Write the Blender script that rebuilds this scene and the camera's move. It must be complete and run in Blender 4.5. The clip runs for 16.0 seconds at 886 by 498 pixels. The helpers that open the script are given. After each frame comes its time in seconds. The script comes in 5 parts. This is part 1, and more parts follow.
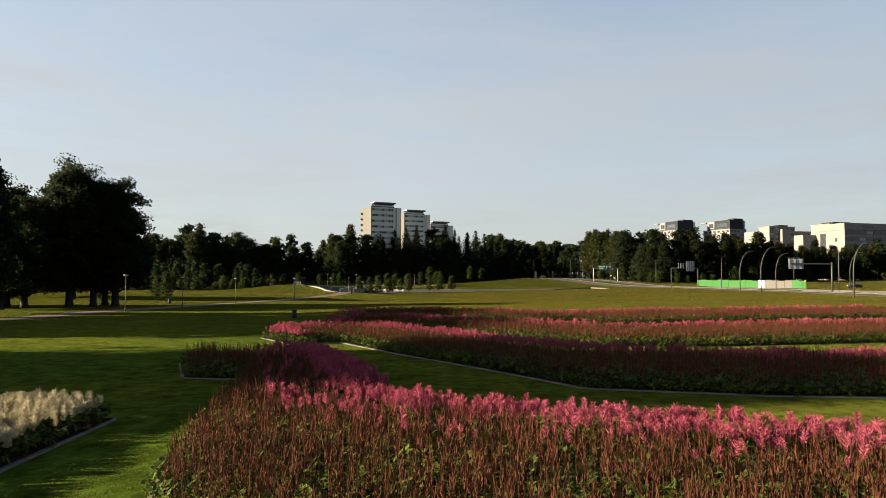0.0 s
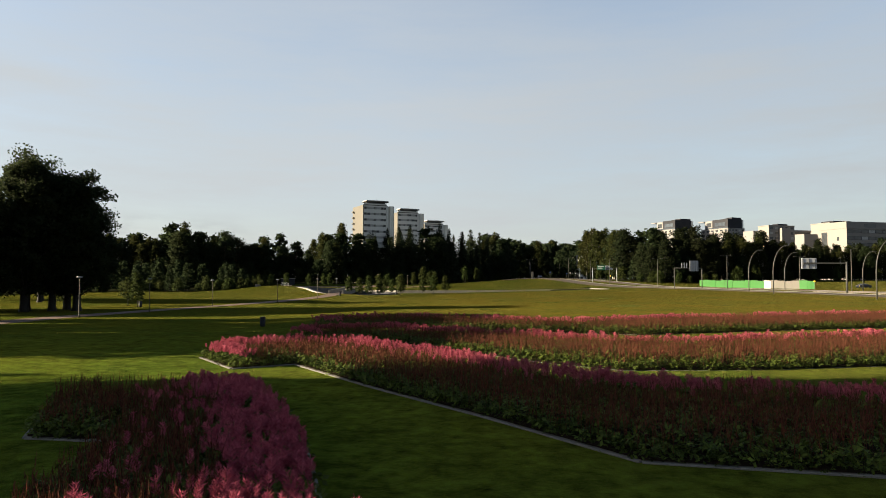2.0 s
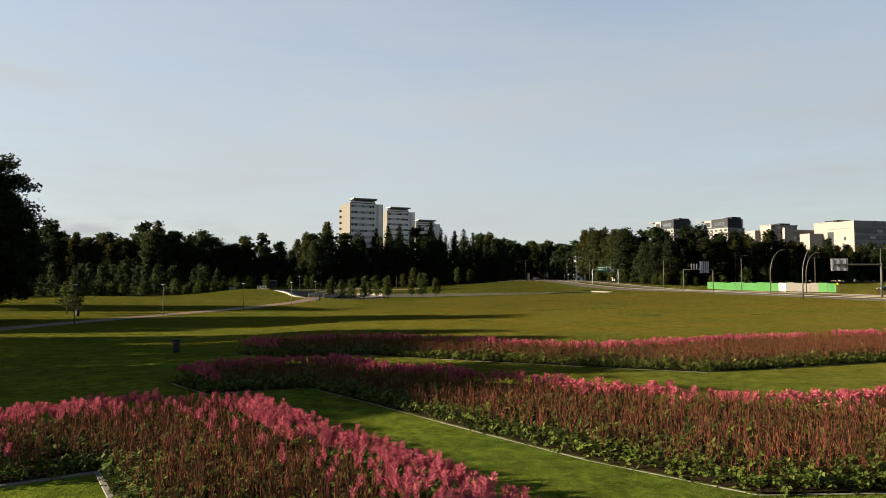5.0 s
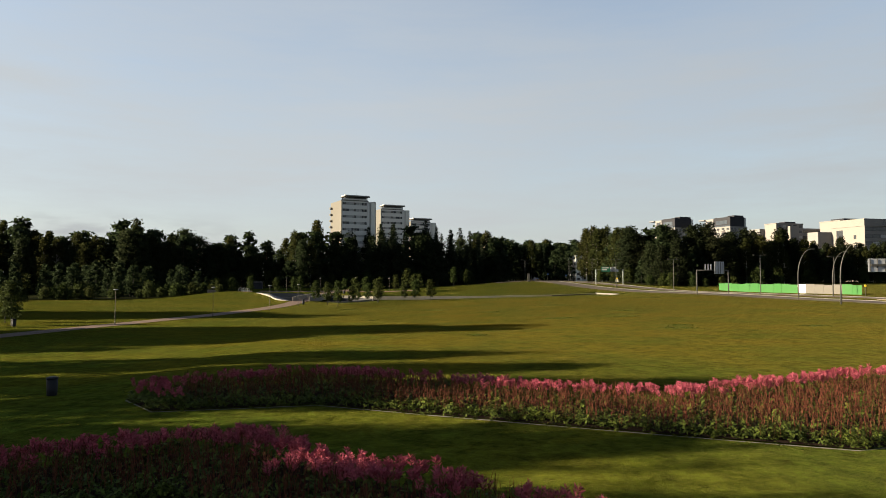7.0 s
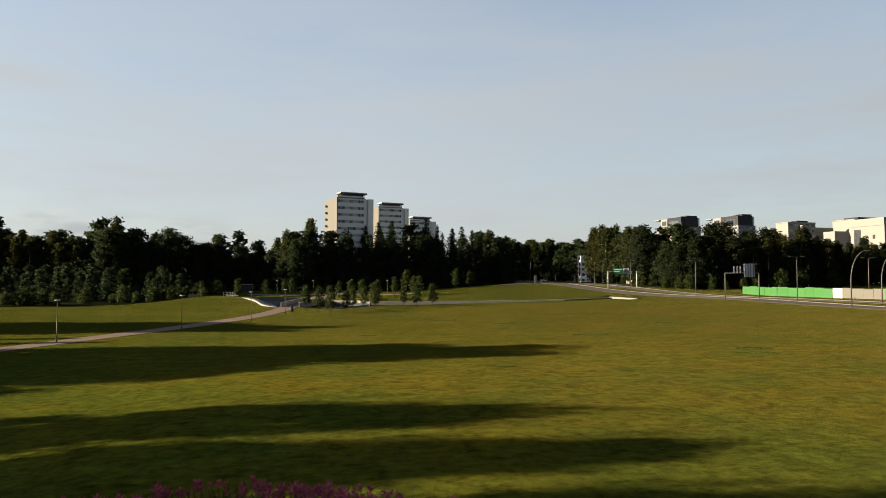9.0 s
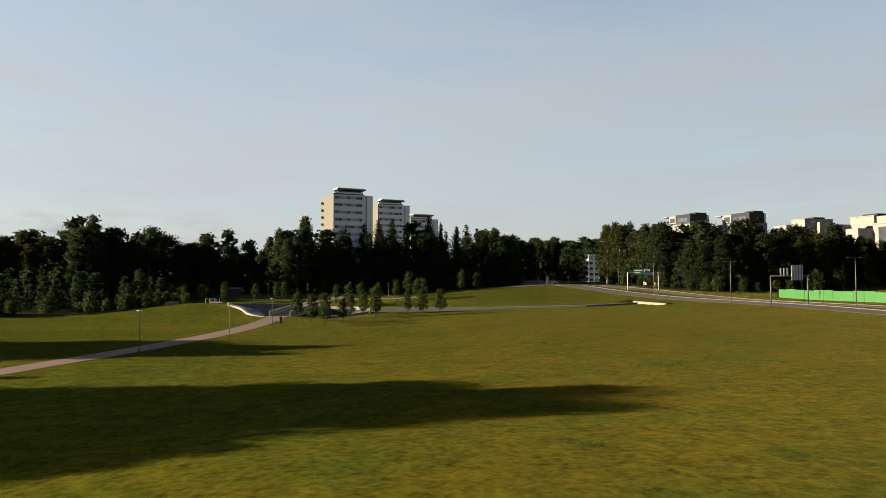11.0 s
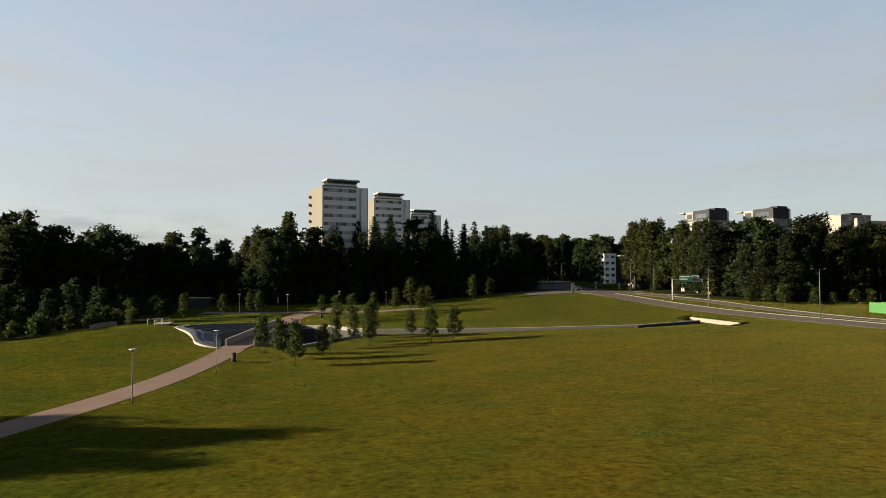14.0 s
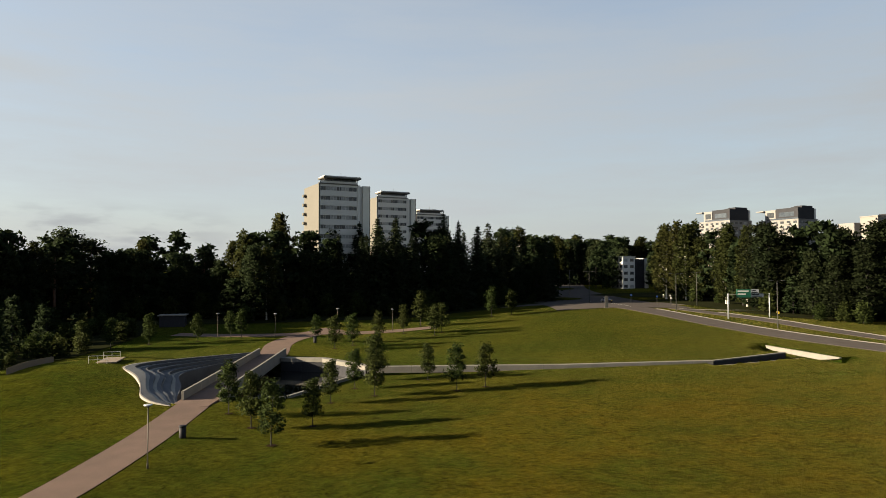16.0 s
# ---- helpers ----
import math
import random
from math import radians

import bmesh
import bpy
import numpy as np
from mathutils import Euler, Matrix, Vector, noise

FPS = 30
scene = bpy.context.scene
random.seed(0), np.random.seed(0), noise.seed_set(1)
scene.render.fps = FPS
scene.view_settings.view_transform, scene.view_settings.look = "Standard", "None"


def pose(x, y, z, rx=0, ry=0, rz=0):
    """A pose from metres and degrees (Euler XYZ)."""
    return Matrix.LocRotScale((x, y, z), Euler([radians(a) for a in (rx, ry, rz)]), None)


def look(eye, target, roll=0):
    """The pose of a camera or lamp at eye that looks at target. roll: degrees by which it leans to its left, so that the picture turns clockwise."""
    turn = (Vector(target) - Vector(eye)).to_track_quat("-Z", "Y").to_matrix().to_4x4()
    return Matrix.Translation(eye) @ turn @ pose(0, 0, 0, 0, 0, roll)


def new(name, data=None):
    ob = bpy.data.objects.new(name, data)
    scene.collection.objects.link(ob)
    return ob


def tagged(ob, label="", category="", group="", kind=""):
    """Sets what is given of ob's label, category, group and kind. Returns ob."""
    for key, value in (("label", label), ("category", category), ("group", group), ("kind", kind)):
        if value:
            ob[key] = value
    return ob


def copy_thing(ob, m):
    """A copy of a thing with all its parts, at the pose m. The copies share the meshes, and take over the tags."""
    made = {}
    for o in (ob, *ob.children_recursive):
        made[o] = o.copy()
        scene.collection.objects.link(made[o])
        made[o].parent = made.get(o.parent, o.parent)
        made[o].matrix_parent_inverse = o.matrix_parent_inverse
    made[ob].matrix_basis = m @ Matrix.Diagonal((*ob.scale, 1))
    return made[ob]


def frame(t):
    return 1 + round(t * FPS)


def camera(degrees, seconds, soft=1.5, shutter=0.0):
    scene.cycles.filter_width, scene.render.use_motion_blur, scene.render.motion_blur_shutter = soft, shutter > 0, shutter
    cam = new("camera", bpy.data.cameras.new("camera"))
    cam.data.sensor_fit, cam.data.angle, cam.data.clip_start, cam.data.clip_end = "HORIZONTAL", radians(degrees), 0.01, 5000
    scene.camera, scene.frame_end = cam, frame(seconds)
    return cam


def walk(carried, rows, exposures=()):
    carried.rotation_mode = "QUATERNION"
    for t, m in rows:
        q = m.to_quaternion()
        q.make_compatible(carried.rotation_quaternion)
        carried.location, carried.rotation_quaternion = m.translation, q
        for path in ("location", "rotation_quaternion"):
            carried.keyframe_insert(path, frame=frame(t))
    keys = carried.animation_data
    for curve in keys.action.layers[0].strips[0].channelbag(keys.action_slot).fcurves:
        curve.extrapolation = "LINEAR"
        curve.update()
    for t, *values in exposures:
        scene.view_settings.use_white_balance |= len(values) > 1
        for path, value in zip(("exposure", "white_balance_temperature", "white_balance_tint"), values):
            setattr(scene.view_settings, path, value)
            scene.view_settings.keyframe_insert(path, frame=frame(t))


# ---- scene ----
# drone flight: seconds, place in metres, then tilt, lean and heading in degrees
cam = camera(68.0, 16.0, soft=0.6)
PATH = [
    (0.0, 0.792, 2.152, 3.728, 92.550, 0.202, 0.488),
    (0.5, 0.912, 4.154, 3.746, 92.536, 0.202, 0.381),
    (1.0, 1.000, 6.193, 3.814, 92.522, 0.201, 0.283),
    (1.5, 1.094, 8.384, 3.880, 92.524, 0.181, 0.174),
    (2.0, 1.210, 10.687, 3.938, 92.543, 0.121, 0.066),
    (2.5, 1.346, 13.034, 4.006, 92.563, 0.100, -0.027),
    (3.0, 1.492, 15.424, 4.092, 92.605, 0.099, -0.118),
    (3.5, 1.664, 17.867, 4.193, 92.628, 0.101, -0.214),
    (4.0, 1.879, 20.406, 4.289, 92.620, 0.098, -0.292),
    (6.5, 2.711, 35.477, 4.838, 92.563, 0.006, -0.713),
    (7.0, 2.764, 38.892, 5.029, 92.548, -0.002, -0.768),
    (7.5, 2.729, 42.485, 5.240, 92.521, -0.021, -0.803),
    (8.0, 2.624, 46.207, 5.473, 92.522, -0.059, -0.837),
    (8.5, 2.281, 49.930, 5.757, 92.505, -0.018, -0.881),
    (9.0, 1.785, 53.709, 6.055, 92.477, 0.002, -0.916),
    (9.5, 1.272, 57.647, 6.364, 92.446, -0.008, -0.946),
    (12.0, -1.007, 81.036, 8.199, 92.200, -0.270, -1.118),
    (12.5, -1.314, 86.575, 8.663, 92.158, -0.224, -1.155),
    (13.0, -1.602, 92.325, 9.177, 92.102, -0.202, -1.202),
    (13.5, -1.918, 98.220, 9.725, 92.022, -0.199, -1.237),
    (14.0, -2.318, 104.268, 10.301, 91.942, -0.201, -1.262),
    (14.5, -2.869, 110.435, 11.016, 91.870, -0.201, -1.275),
    (15.0, -3.575, 116.731, 11.870, 91.789, -0.182, -1.294),
    (15.5, -4.380, 123.047, 12.807, 91.718, -0.122, -1.296),
    (16.0, -5.320, 129.261, 13.782, 91.701, -0.091, -1.270),
]
walk(cam, [(t, pose(x, y, z, rx, 0, rz) @ pose(0, 0, 0, 0, 0, lean)) for t, x, y, z, rx, lean, rz in PATH], [(0.0, 2.33), (4.0, 2.32), (8.0, 2.25), (16.0, 2.22)])

# ---- world, sun ----
SUN_EL, SUN_AZ = radians(17.0), radians(262.5)
world = bpy.data.worlds.new("sky")
scene.world = world
world.use_nodes = True
wt = world.node_tree
wt.nodes.clear()
sky = wt.nodes.new("ShaderNodeTexSky")
sky.sky_type, sky.sun_disc, sky.sun_elevation, sky.sun_rotation = "NISHITA", False, SUN_EL, SUN_AZ
sky.air_density, sky.dust_density, sky.ozone_density, sky.altitude = 1.0, 1.6, 1.6, 30
w_coord = wt.nodes.new("ShaderNodeTexCoord")
w_map = wt.nodes.new("ShaderNodeMapping")
w_map.inputs["Scale"].default_value = (1.0, 1.6, 7.0)
w_noise = wt.nodes.new("ShaderNodeTexNoise")
w_noise.inputs["Scale"].default_value, w_noise.inputs["Detail"].default_value, w_noise.inputs["Roughness"].default_value = 2.2, 7, 0.62
w_ramp = wt.nodes.new("ShaderNodeMapRange")
w_ramp.inputs["From Min"].default_value, w_ramp.inputs["From Max"].default_value, w_ramp.inputs["To Max"].default_value = 0.30, 0.72, 0.97
w_ramp.inputs["To Min"].default_value = 0.62
w_mix = wt.nodes.new("ShaderNodeMix")
w_mix.data_type = "RGBA"
w_mix.inputs["B"].default_value = (2.40, 2.52, 2.58, 1)
# the veil of cloud thins out overhead
w_sep, w_high, w_fade = (wt.nodes.new(k) for k in ("ShaderNodeSeparateXYZ", "ShaderNodeMapRange", "ShaderNodeMath"))
w_high.inputs["From Min"].default_value, w_high.inputs["From Max"].default_value, w_high.inputs["To Min"].default_value, w_high.inputs["To Max"].default_value = 0.26, 0.62, 1.0, 0.05
w_fade.operation = "MULTIPLY"
# the thin cloud is brighter towards the sun in the west
w_side, w_scale = wt.nodes.new("ShaderNodeMapRange"), wt.nodes.new("ShaderNodeVectorMath")
w_side.inputs["From Min"].default_value, w_side.inputs["From Max"].default_value, w_side.inputs["To Min"].default_value, w_side.inputs["To Max"].default_value = -0.1, 0.62, 1.0, 0.84
w_scale.operation = "SCALE"
# a soft grey bank of cloud low in the north-west
c_map, c_noise, c_thick, c_low, c_west, c_m1, c_m2, c_mix = (wt.nodes.new(k) for k in ("ShaderNodeMapping", "ShaderNodeTexNoise", "ShaderNodeMapRange", "ShaderNodeMapRange", "ShaderNodeMapRange", "ShaderNodeMath", "ShaderNodeMath", "ShaderNodeMix"))
c_map.inputs["Scale"].default_value = (4.0, 4.0, 16.0)
c_noise.inputs["Scale"].default_value, c_noise.inputs["Detail"].default_value = 3.0, 6
for n, a, b, hi in ((c_thick, 0.42, 0.66, 0.75), (c_low, 0.100, 0.055, 1.0), (c_west, -0.22, -0.40, 1.0)):
    n.inputs["From Min"].default_value, n.inputs["From Max"].default_value, n.inputs["To Max"].default_value = a, b, hi
    n.interpolation_type = "SMOOTHSTEP"
c_m1.operation = c_m2.operation = "MULTIPLY"
c_mix.data_type = "RGBA"
c_mix.inputs["B"].default_value = (1.78, 1.86, 1.92, 1)
w_bg = wt.nodes.new("ShaderNodeBackground")
w_bg.inputs["Strength"].default_value = 0.05
w_out = wt.nodes.new("ShaderNodeOutputWorld")
for a, b in ((w_coord.outputs["Generated"], w_map.inputs["Vector"]), (w_map.outputs["Vector"], w_noise.inputs["Vector"]),
             (w_noise.outputs["Fac"], w_ramp.inputs["Value"]), (w_fade.outputs[0], w_mix.inputs["Factor"]),
             (w_coord.outputs["Generated"], w_sep.inputs["Vector"]), (w_sep.outputs["Z"], w_high.inputs["Value"]), (w_ramp.outputs["Result"], w_fade.inputs[0]), (w_high.outputs["Result"], w_fade.inputs[1]),
             (sky.outputs["Color"], w_mix.inputs["A"]), (w_sep.outputs["X"], w_side.inputs["Value"]), (w_side.outputs["Result"], w_scale.inputs["Scale"]), (w_coord.outputs["Generated"], c_map.inputs["Vector"]), (c_map.outputs["Vector"], c_noise.inputs["Vector"]), (c_noise.outputs["Fac"], c_thick.inputs["Value"]), (w_sep.outputs["Z"], c_low.inputs["Value"]), (w_sep.outputs["X"], c_west.inputs["Value"]),
             (c_thick.outputs["Result"], c_m1.inputs[0]), (c_low.outputs["Result"], c_m1.inputs[1]), (c_m1.outputs[0], c_m2.inputs[0]), (c_west.outputs["Result"], c_m2.inputs[1]), (c_m2.outputs[0], c_mix.inputs["Factor"]), (w_mix.outputs["Result"], c_mix.inputs["A"]), (c_mix.outputs["Result"], w_scale.inputs[0]), (w_scale.outputs["Vector"], w_bg.inputs["Color"]), (w_bg.outputs["Background"], w_out.inputs["Surface"])):
    wt.links.new(a, b)

sun = new("sun", bpy.data.lights.new("sun", "SUN"))
sun.data.energy, sun.data.angle, sun.data.color = 5.0, radians(0.6), (1.0, 0.85, 0.62)
to_sun = Vector((math.sin(SUN_AZ) * math.cos(SUN_EL), math.cos(SUN_AZ) * math.cos(SUN_EL), math.sin(SUN_EL)))
sun.matrix_world = look(to_sun * 200, (0, 0, 0))


# ---- materials ----
def material(name, base, second=None, rough=0.8, scale=3.0, fine=40.0, bump=0.2, island=0.0, metal=0.0, translucent=0.0, spec=0.3, third=None, big=0.12, hue=0.06):
    """Two colours mixed by two sizes of noise, with fine relief; island: how much each loose piece differs."""
    m = bpy.data.materials.new(name)
    m.use_nodes = True
    nt = m.node_tree
    nt.nodes.clear()
    def node(kind, **values):
        n = nt.nodes.new(kind)
        for k, v in values.items():
            n.inputs[k].default_value = v
        return n
    out, bs = node("ShaderNodeOutputMaterial"), node("ShaderNodeBsdfPrincipled", Roughness=rough, Metallic=metal)
    bs.inputs["Specular IOR Level"].default_value = spec
    co = node("ShaderNodeTexCoord")
    n1, n2 = node("ShaderNodeTexNoise", Scale=scale, Detail=4.0), node("ShaderNodeTexNoise", Scale=fine, Detail=3.0)
    for n in (n1, n2):
        nt.links.new(co.outputs["Object"], n.inputs["Vector"])
    add = node("ShaderNodeMath")
    add.operation = "ADD"
    nt.links.new(n1.outputs["Fac"], add.inputs[0])
    nt.links.new(n2.outputs["Fac"], add.inputs[1])
    rng = node("ShaderNodeMapRange")
    rng.inputs["From Min"].default_value, rng.inputs["From Max"].default_value = 0.72, 1.28
    nt.links.new(add.outputs[0], rng.inputs["Value"])
    mix = node("ShaderNodeMix")
    mix.data_type = "RGBA"
    second = second or tuple(c * 0.75 for c in base)
    mix.inputs["A"].default_value, mix.inputs["B"].default_value = (*base, 1), (*second, 1)
    nt.links.new(rng.outputs["Result"], mix.inputs["Factor"])
    colour = mix.outputs["Result"]
    if third:
        n3 = node("ShaderNodeTexNoise", Scale=big, Detail=3.0)
        nt.links.new(co.outputs["Object"], n3.inputs["Vector"])
        r3 = node("ShaderNodeMapRange")
        r3.inputs["From Min"].default_value, r3.inputs["From Max"].default_value = 0.42, 0.66
        nt.links.new(n3.outputs["Fac"], r3.inputs["Value"])
        m3 = node("ShaderNodeMix")
        m3.data_type = "RGBA"
        m3.inputs["B"].default_value = (*third, 1)
        nt.links.new(r3.outputs["Result"], m3.inputs["Factor"])
        nt.links.new(colour, m3.inputs["A"])
        colour = m3.outputs["Result"]
    if island:
        geo, hsv, vr, hr = node("ShaderNodeNewGeometry"), node("ShaderNodeHueSaturation"), node("ShaderNodeMapRange"), node("ShaderNodeMapRange")
        vr.inputs["To Min"].default_value, vr.inputs["To Max"].default_value = 1 - island, 1 + island
        hr.inputs["To Min"].default_value, hr.inputs["To Max"].default_value = 0.5 - island * hue, 0.5 + island * hue
        nt.links.new(geo.outputs["Random Per Island"], vr.inputs["Value"])
        obj = node("ShaderNodeObjectInfo")
        nt.links.new(obj.outputs["Random"], hr.inputs["Value"])
        nt.links.new(vr.outputs["Result"], hsv.inputs["Value"])
        nt.links.new(hr.outputs["Result"], hsv.inputs["Hue"])
        nt.links.new(colour, hsv.inputs["Color"])
        colour = hsv.outputs["Color"]
    nt.links.new(colour, bs.inputs["Base Color"])
    if bump:
        bp = node("ShaderNodeBump", Strength=bump, Distance=0.05)
        nt.links.new(n2.outputs["Fac"], bp.inputs["Height"])
        nt.links.new(bp.outputs["Normal"], bs.inputs["Normal"])
    shader = bs.outputs["BSDF"]
    if translucent:
        tr, ms = node("ShaderNodeBsdfTranslucent"), node("ShaderNodeMixShader", Fac=translucent)
        nt.links.new(colour, tr.inputs["Color"])
        nt.links.new(shader, ms.inputs[1])
        nt.links.new(tr.outputs["BSDF"], ms.inputs[2])
        shader = ms.outputs["Shader"]
    nt.links.new(shader, out.inputs["Surface"])
    return m


def lawn_material():
    """Mown grass: grain, clumps and large dry patches, with relief that the low sun picks out."""
    m = material("mown_grass", (0.026, 0.0405, 0.0044), (0.012, 0.0228, 0.0029), 0.9, 1.3, 7.0, 0.0, spec=0.0, third=(0.037, 0.042, 0.0042), big=0.05)
    nt = m.node_tree
    bs = next(n for n in nt.nodes if n.type == "BSDF_PRINCIPLED")
    co = next(n for n in nt.nodes if n.type == "TEX_COORD")
    clump, blade, tint = (nt.nodes.new("ShaderNodeTexNoise") for _ in range(3))
    for n, s, d, r in ((clump, 2.2, 6.0, 0.65), (blade, 16.0, 4.0, 0.6), (tint, 0.7, 9.0, 0.72)):
        n.inputs["Scale"].default_value, n.inputs["Detail"].default_value, n.inputs["Roughness"].default_value = s, d, r
        nt.links.new(co.outputs["Object"], n.inputs["Vector"])
    b1, b2 = nt.nodes.new("ShaderNodeBump"), nt.nodes.new("ShaderNodeBump")
    b1.inputs["Strength"].default_value, b1.inputs["Distance"].default_value = 0.9, 0.13
    b2.inputs["Strength"].default_value, b2.inputs["Distance"].default_value = 0.8, 0.05
    nt.links.new(clump.outputs["Fac"], b1.inputs["Height"])
    nt.links.new(blade.outputs["Fac"], b2.inputs["Height"])
    nt.links.new(b1.outputs["Normal"], b2.inputs["Normal"])
    nt.links.new(b2.outputs["Normal"], bs.inputs["Normal"])
    old = bs.inputs["Base Color"].links[0].from_socket
    hsv, rng = nt.nodes.new("ShaderNodeHueSaturation"), nt.nodes.new("ShaderNodeMapRange")
    rng.inputs["From Min"].default_value, rng.inputs["From Max"].default_value = 0.36, 0.66
    rng.inputs["To Min"].default_value, rng.inputs["To Max"].default_value = 0.30, 1.72
    mixn = nt.nodes.new("ShaderNodeMath")
    mixn.operation = "MULTIPLY_ADD"
    mixn.inputs[1].default_value = 0.55
    half = nt.nodes.new("ShaderNodeMath")
    half.operation = "MULTIPLY"
    half.inputs[1].default_value = 0.45
    nt.links.new(tint.outputs["Fac"], half.inputs[0])
    nt.links.new(clump.outputs["Fac"], mixn.inputs[0])
    nt.links.new(half.outputs[0], mixn.inputs[2])
    nt.links.new(mixn.outputs[0], rng.inputs["Value"])
    # view-angle falloff painted in the colour: the field dims from y 95 to 150
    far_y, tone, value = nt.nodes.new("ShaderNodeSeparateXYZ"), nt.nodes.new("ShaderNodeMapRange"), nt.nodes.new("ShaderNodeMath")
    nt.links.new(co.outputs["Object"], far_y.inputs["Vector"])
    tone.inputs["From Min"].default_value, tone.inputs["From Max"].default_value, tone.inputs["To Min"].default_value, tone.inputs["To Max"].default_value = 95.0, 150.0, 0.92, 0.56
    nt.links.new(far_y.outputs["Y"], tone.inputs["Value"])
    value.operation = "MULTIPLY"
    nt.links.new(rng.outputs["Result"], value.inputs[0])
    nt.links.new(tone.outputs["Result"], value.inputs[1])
    # light falloff painted in the colour: the turf dims from west to east
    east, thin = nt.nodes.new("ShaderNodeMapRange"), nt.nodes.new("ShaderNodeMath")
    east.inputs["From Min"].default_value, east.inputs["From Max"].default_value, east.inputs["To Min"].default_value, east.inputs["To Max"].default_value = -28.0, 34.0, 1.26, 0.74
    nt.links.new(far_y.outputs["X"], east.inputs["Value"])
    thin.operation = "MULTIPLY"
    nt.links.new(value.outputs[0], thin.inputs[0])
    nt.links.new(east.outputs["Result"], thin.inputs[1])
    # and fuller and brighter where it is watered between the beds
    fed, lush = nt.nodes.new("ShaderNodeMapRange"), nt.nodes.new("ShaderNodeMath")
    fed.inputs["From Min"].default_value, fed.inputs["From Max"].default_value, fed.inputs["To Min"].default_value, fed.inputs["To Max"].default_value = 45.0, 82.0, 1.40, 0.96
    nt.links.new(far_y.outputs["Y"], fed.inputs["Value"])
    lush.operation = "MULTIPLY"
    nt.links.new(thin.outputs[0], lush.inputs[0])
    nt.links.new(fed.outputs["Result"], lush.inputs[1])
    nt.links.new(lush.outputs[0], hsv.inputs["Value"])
    # upright blades catch the light when seen along the ground
    bs.inputs["Sheen Weight"].default_value, bs.inputs["Sheen Roughness"].default_value, bs.inputs["Sheen Tint"].default_value = 0.045, 0.15, (1.0, 0.88, 0.22, 1)
    # the open field is drier and yellower than the watered lawn by the beds
    sep, dry, dry_mix, spots, wob = (nt.nodes.new(k) for k in ("ShaderNodeSeparateXYZ", "ShaderNodeMapRange", "ShaderNodeMix", "ShaderNodeTexNoise", "ShaderNodeMath"))
    spots.inputs["Scale"].default_value, spots.inputs["Detail"].default_value, spots.inputs["Roughness"].default_value = 0.10, 10.0, 0.72
    nt.links.new(co.outputs["Object"], sep.inputs["Vector"])
    nt.links.new(co.outputs["Object"], spots.inputs["Vector"])
    dry.inputs["From Min"].default_value, dry.inputs["From Max"].default_value, dry.inputs["To Max"].default_value = 50.0, 95.0, 1.0
    nt.links.new(sep.outputs["Y"], dry.inputs["Value"])
    gone = nt.nodes.new("ShaderNodeMapRange")
    gone.inputs["From Min"].default_value, gone.inputs["From Max"].default_value, gone.inputs["To Min"].default_value, gone.inputs["To Max"].default_value = 196.0, 226.0, 1.0, 0.05
    nt.links.new(sep.outputs["Y"], gone.inputs["Value"])
    wob.operation = "MULTIPLY"
    amount = nt.nodes.new("ShaderNodeMapRange")
    amount.inputs["From Min"].default_value, amount.inputs["From Max"].default_value, amount.inputs["To Min"].default_value = 0.39, 0.62, 0.22
    nt.links.new(spots.outputs["Fac"], amount.inputs["Value"])
    nt.links.new(dry.outputs["Result"], wob.inputs[0])
    nt.links.new(amount.outputs["Result"], wob.inputs[1])
    wob2 = nt.nodes.new("ShaderNodeMath")
    wob2.operation = "MULTIPLY"
    # drier towards the middle and the east of the field, in broad patches
    mid, wob3 = nt.nodes.new("ShaderNodeMapRange"), nt.nodes.new("ShaderNodeMath")
    mid.inputs["From Min"].default_value, mid.inputs["From Max"].default_value, mid.inputs["To Min"].default_value = -26.0, 8.0, 0.35
    nt.links.new(sep.outputs["X"], mid.inputs["Value"])
    wob3.operation = "MULTIPLY"
    nt.links.new(wob.outputs[0], wob3.inputs[0])
    nt.links.new(mid.outputs["Result"], wob3.inputs[1])
    nt.links.new(wob3.outputs[0], wob2.inputs[0])
    nt.links.new(gone.outputs["Result"], wob2.inputs[1])
    dry_mix.data_type = "RGBA"
    dry_mix.inputs["B"].default_value = (0.055, 0.0385, 0.0030, 1)
    nt.links.new(wob2.outputs[0], dry_mix.inputs["Factor"])
    nt.links.new(old, dry_mix.inputs["A"])
    nt.links.new(dry_mix.outputs["Result"], hsv.inputs["Color"])
    nt.links.new(hsv.outputs["Color"], bs.inputs["Base Color"])
    return m


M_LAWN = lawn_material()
M_ASPHALT = material("asphalt", (0.064, 0.055, 0.048), (0.048, 0.042, 0.037), 0.95, 0.6, 60, 0.2, spec=0.0)
M_PATH = material("pinkish_gravel", (0.1160, 0.0800, 0.0624), (0.0880, 0.0624, 0.0496), 0.95, 0.5, 25, 0.3, spec=0.05)
M_PAVING = material("pale_concrete_paving", (0.150, 0.124, 0.098), (0.115, 0.098, 0.080), 0.9, 1.0, 20, 0.15, spec=0.1)
M_CURB = material("granite_curb", (0.135, 0.126, 0.108), (0.085, 0.080, 0.070), 0.9, 2.0, 50, 0.2, spec=0.1)
M_CONCRETE = material("concrete", (0.1520, 0.1400, 0.1200), (0.1120, 0.1040, 0.0896), 0.85, 0.7, 18, 0.15, spec=0.1)
M_WHITE_CONCRETE = material("white_concrete", (0.190, 0.174, 0.144), (0.145, 0.132, 0.110), 0.8, 0.7, 18, 0.1)
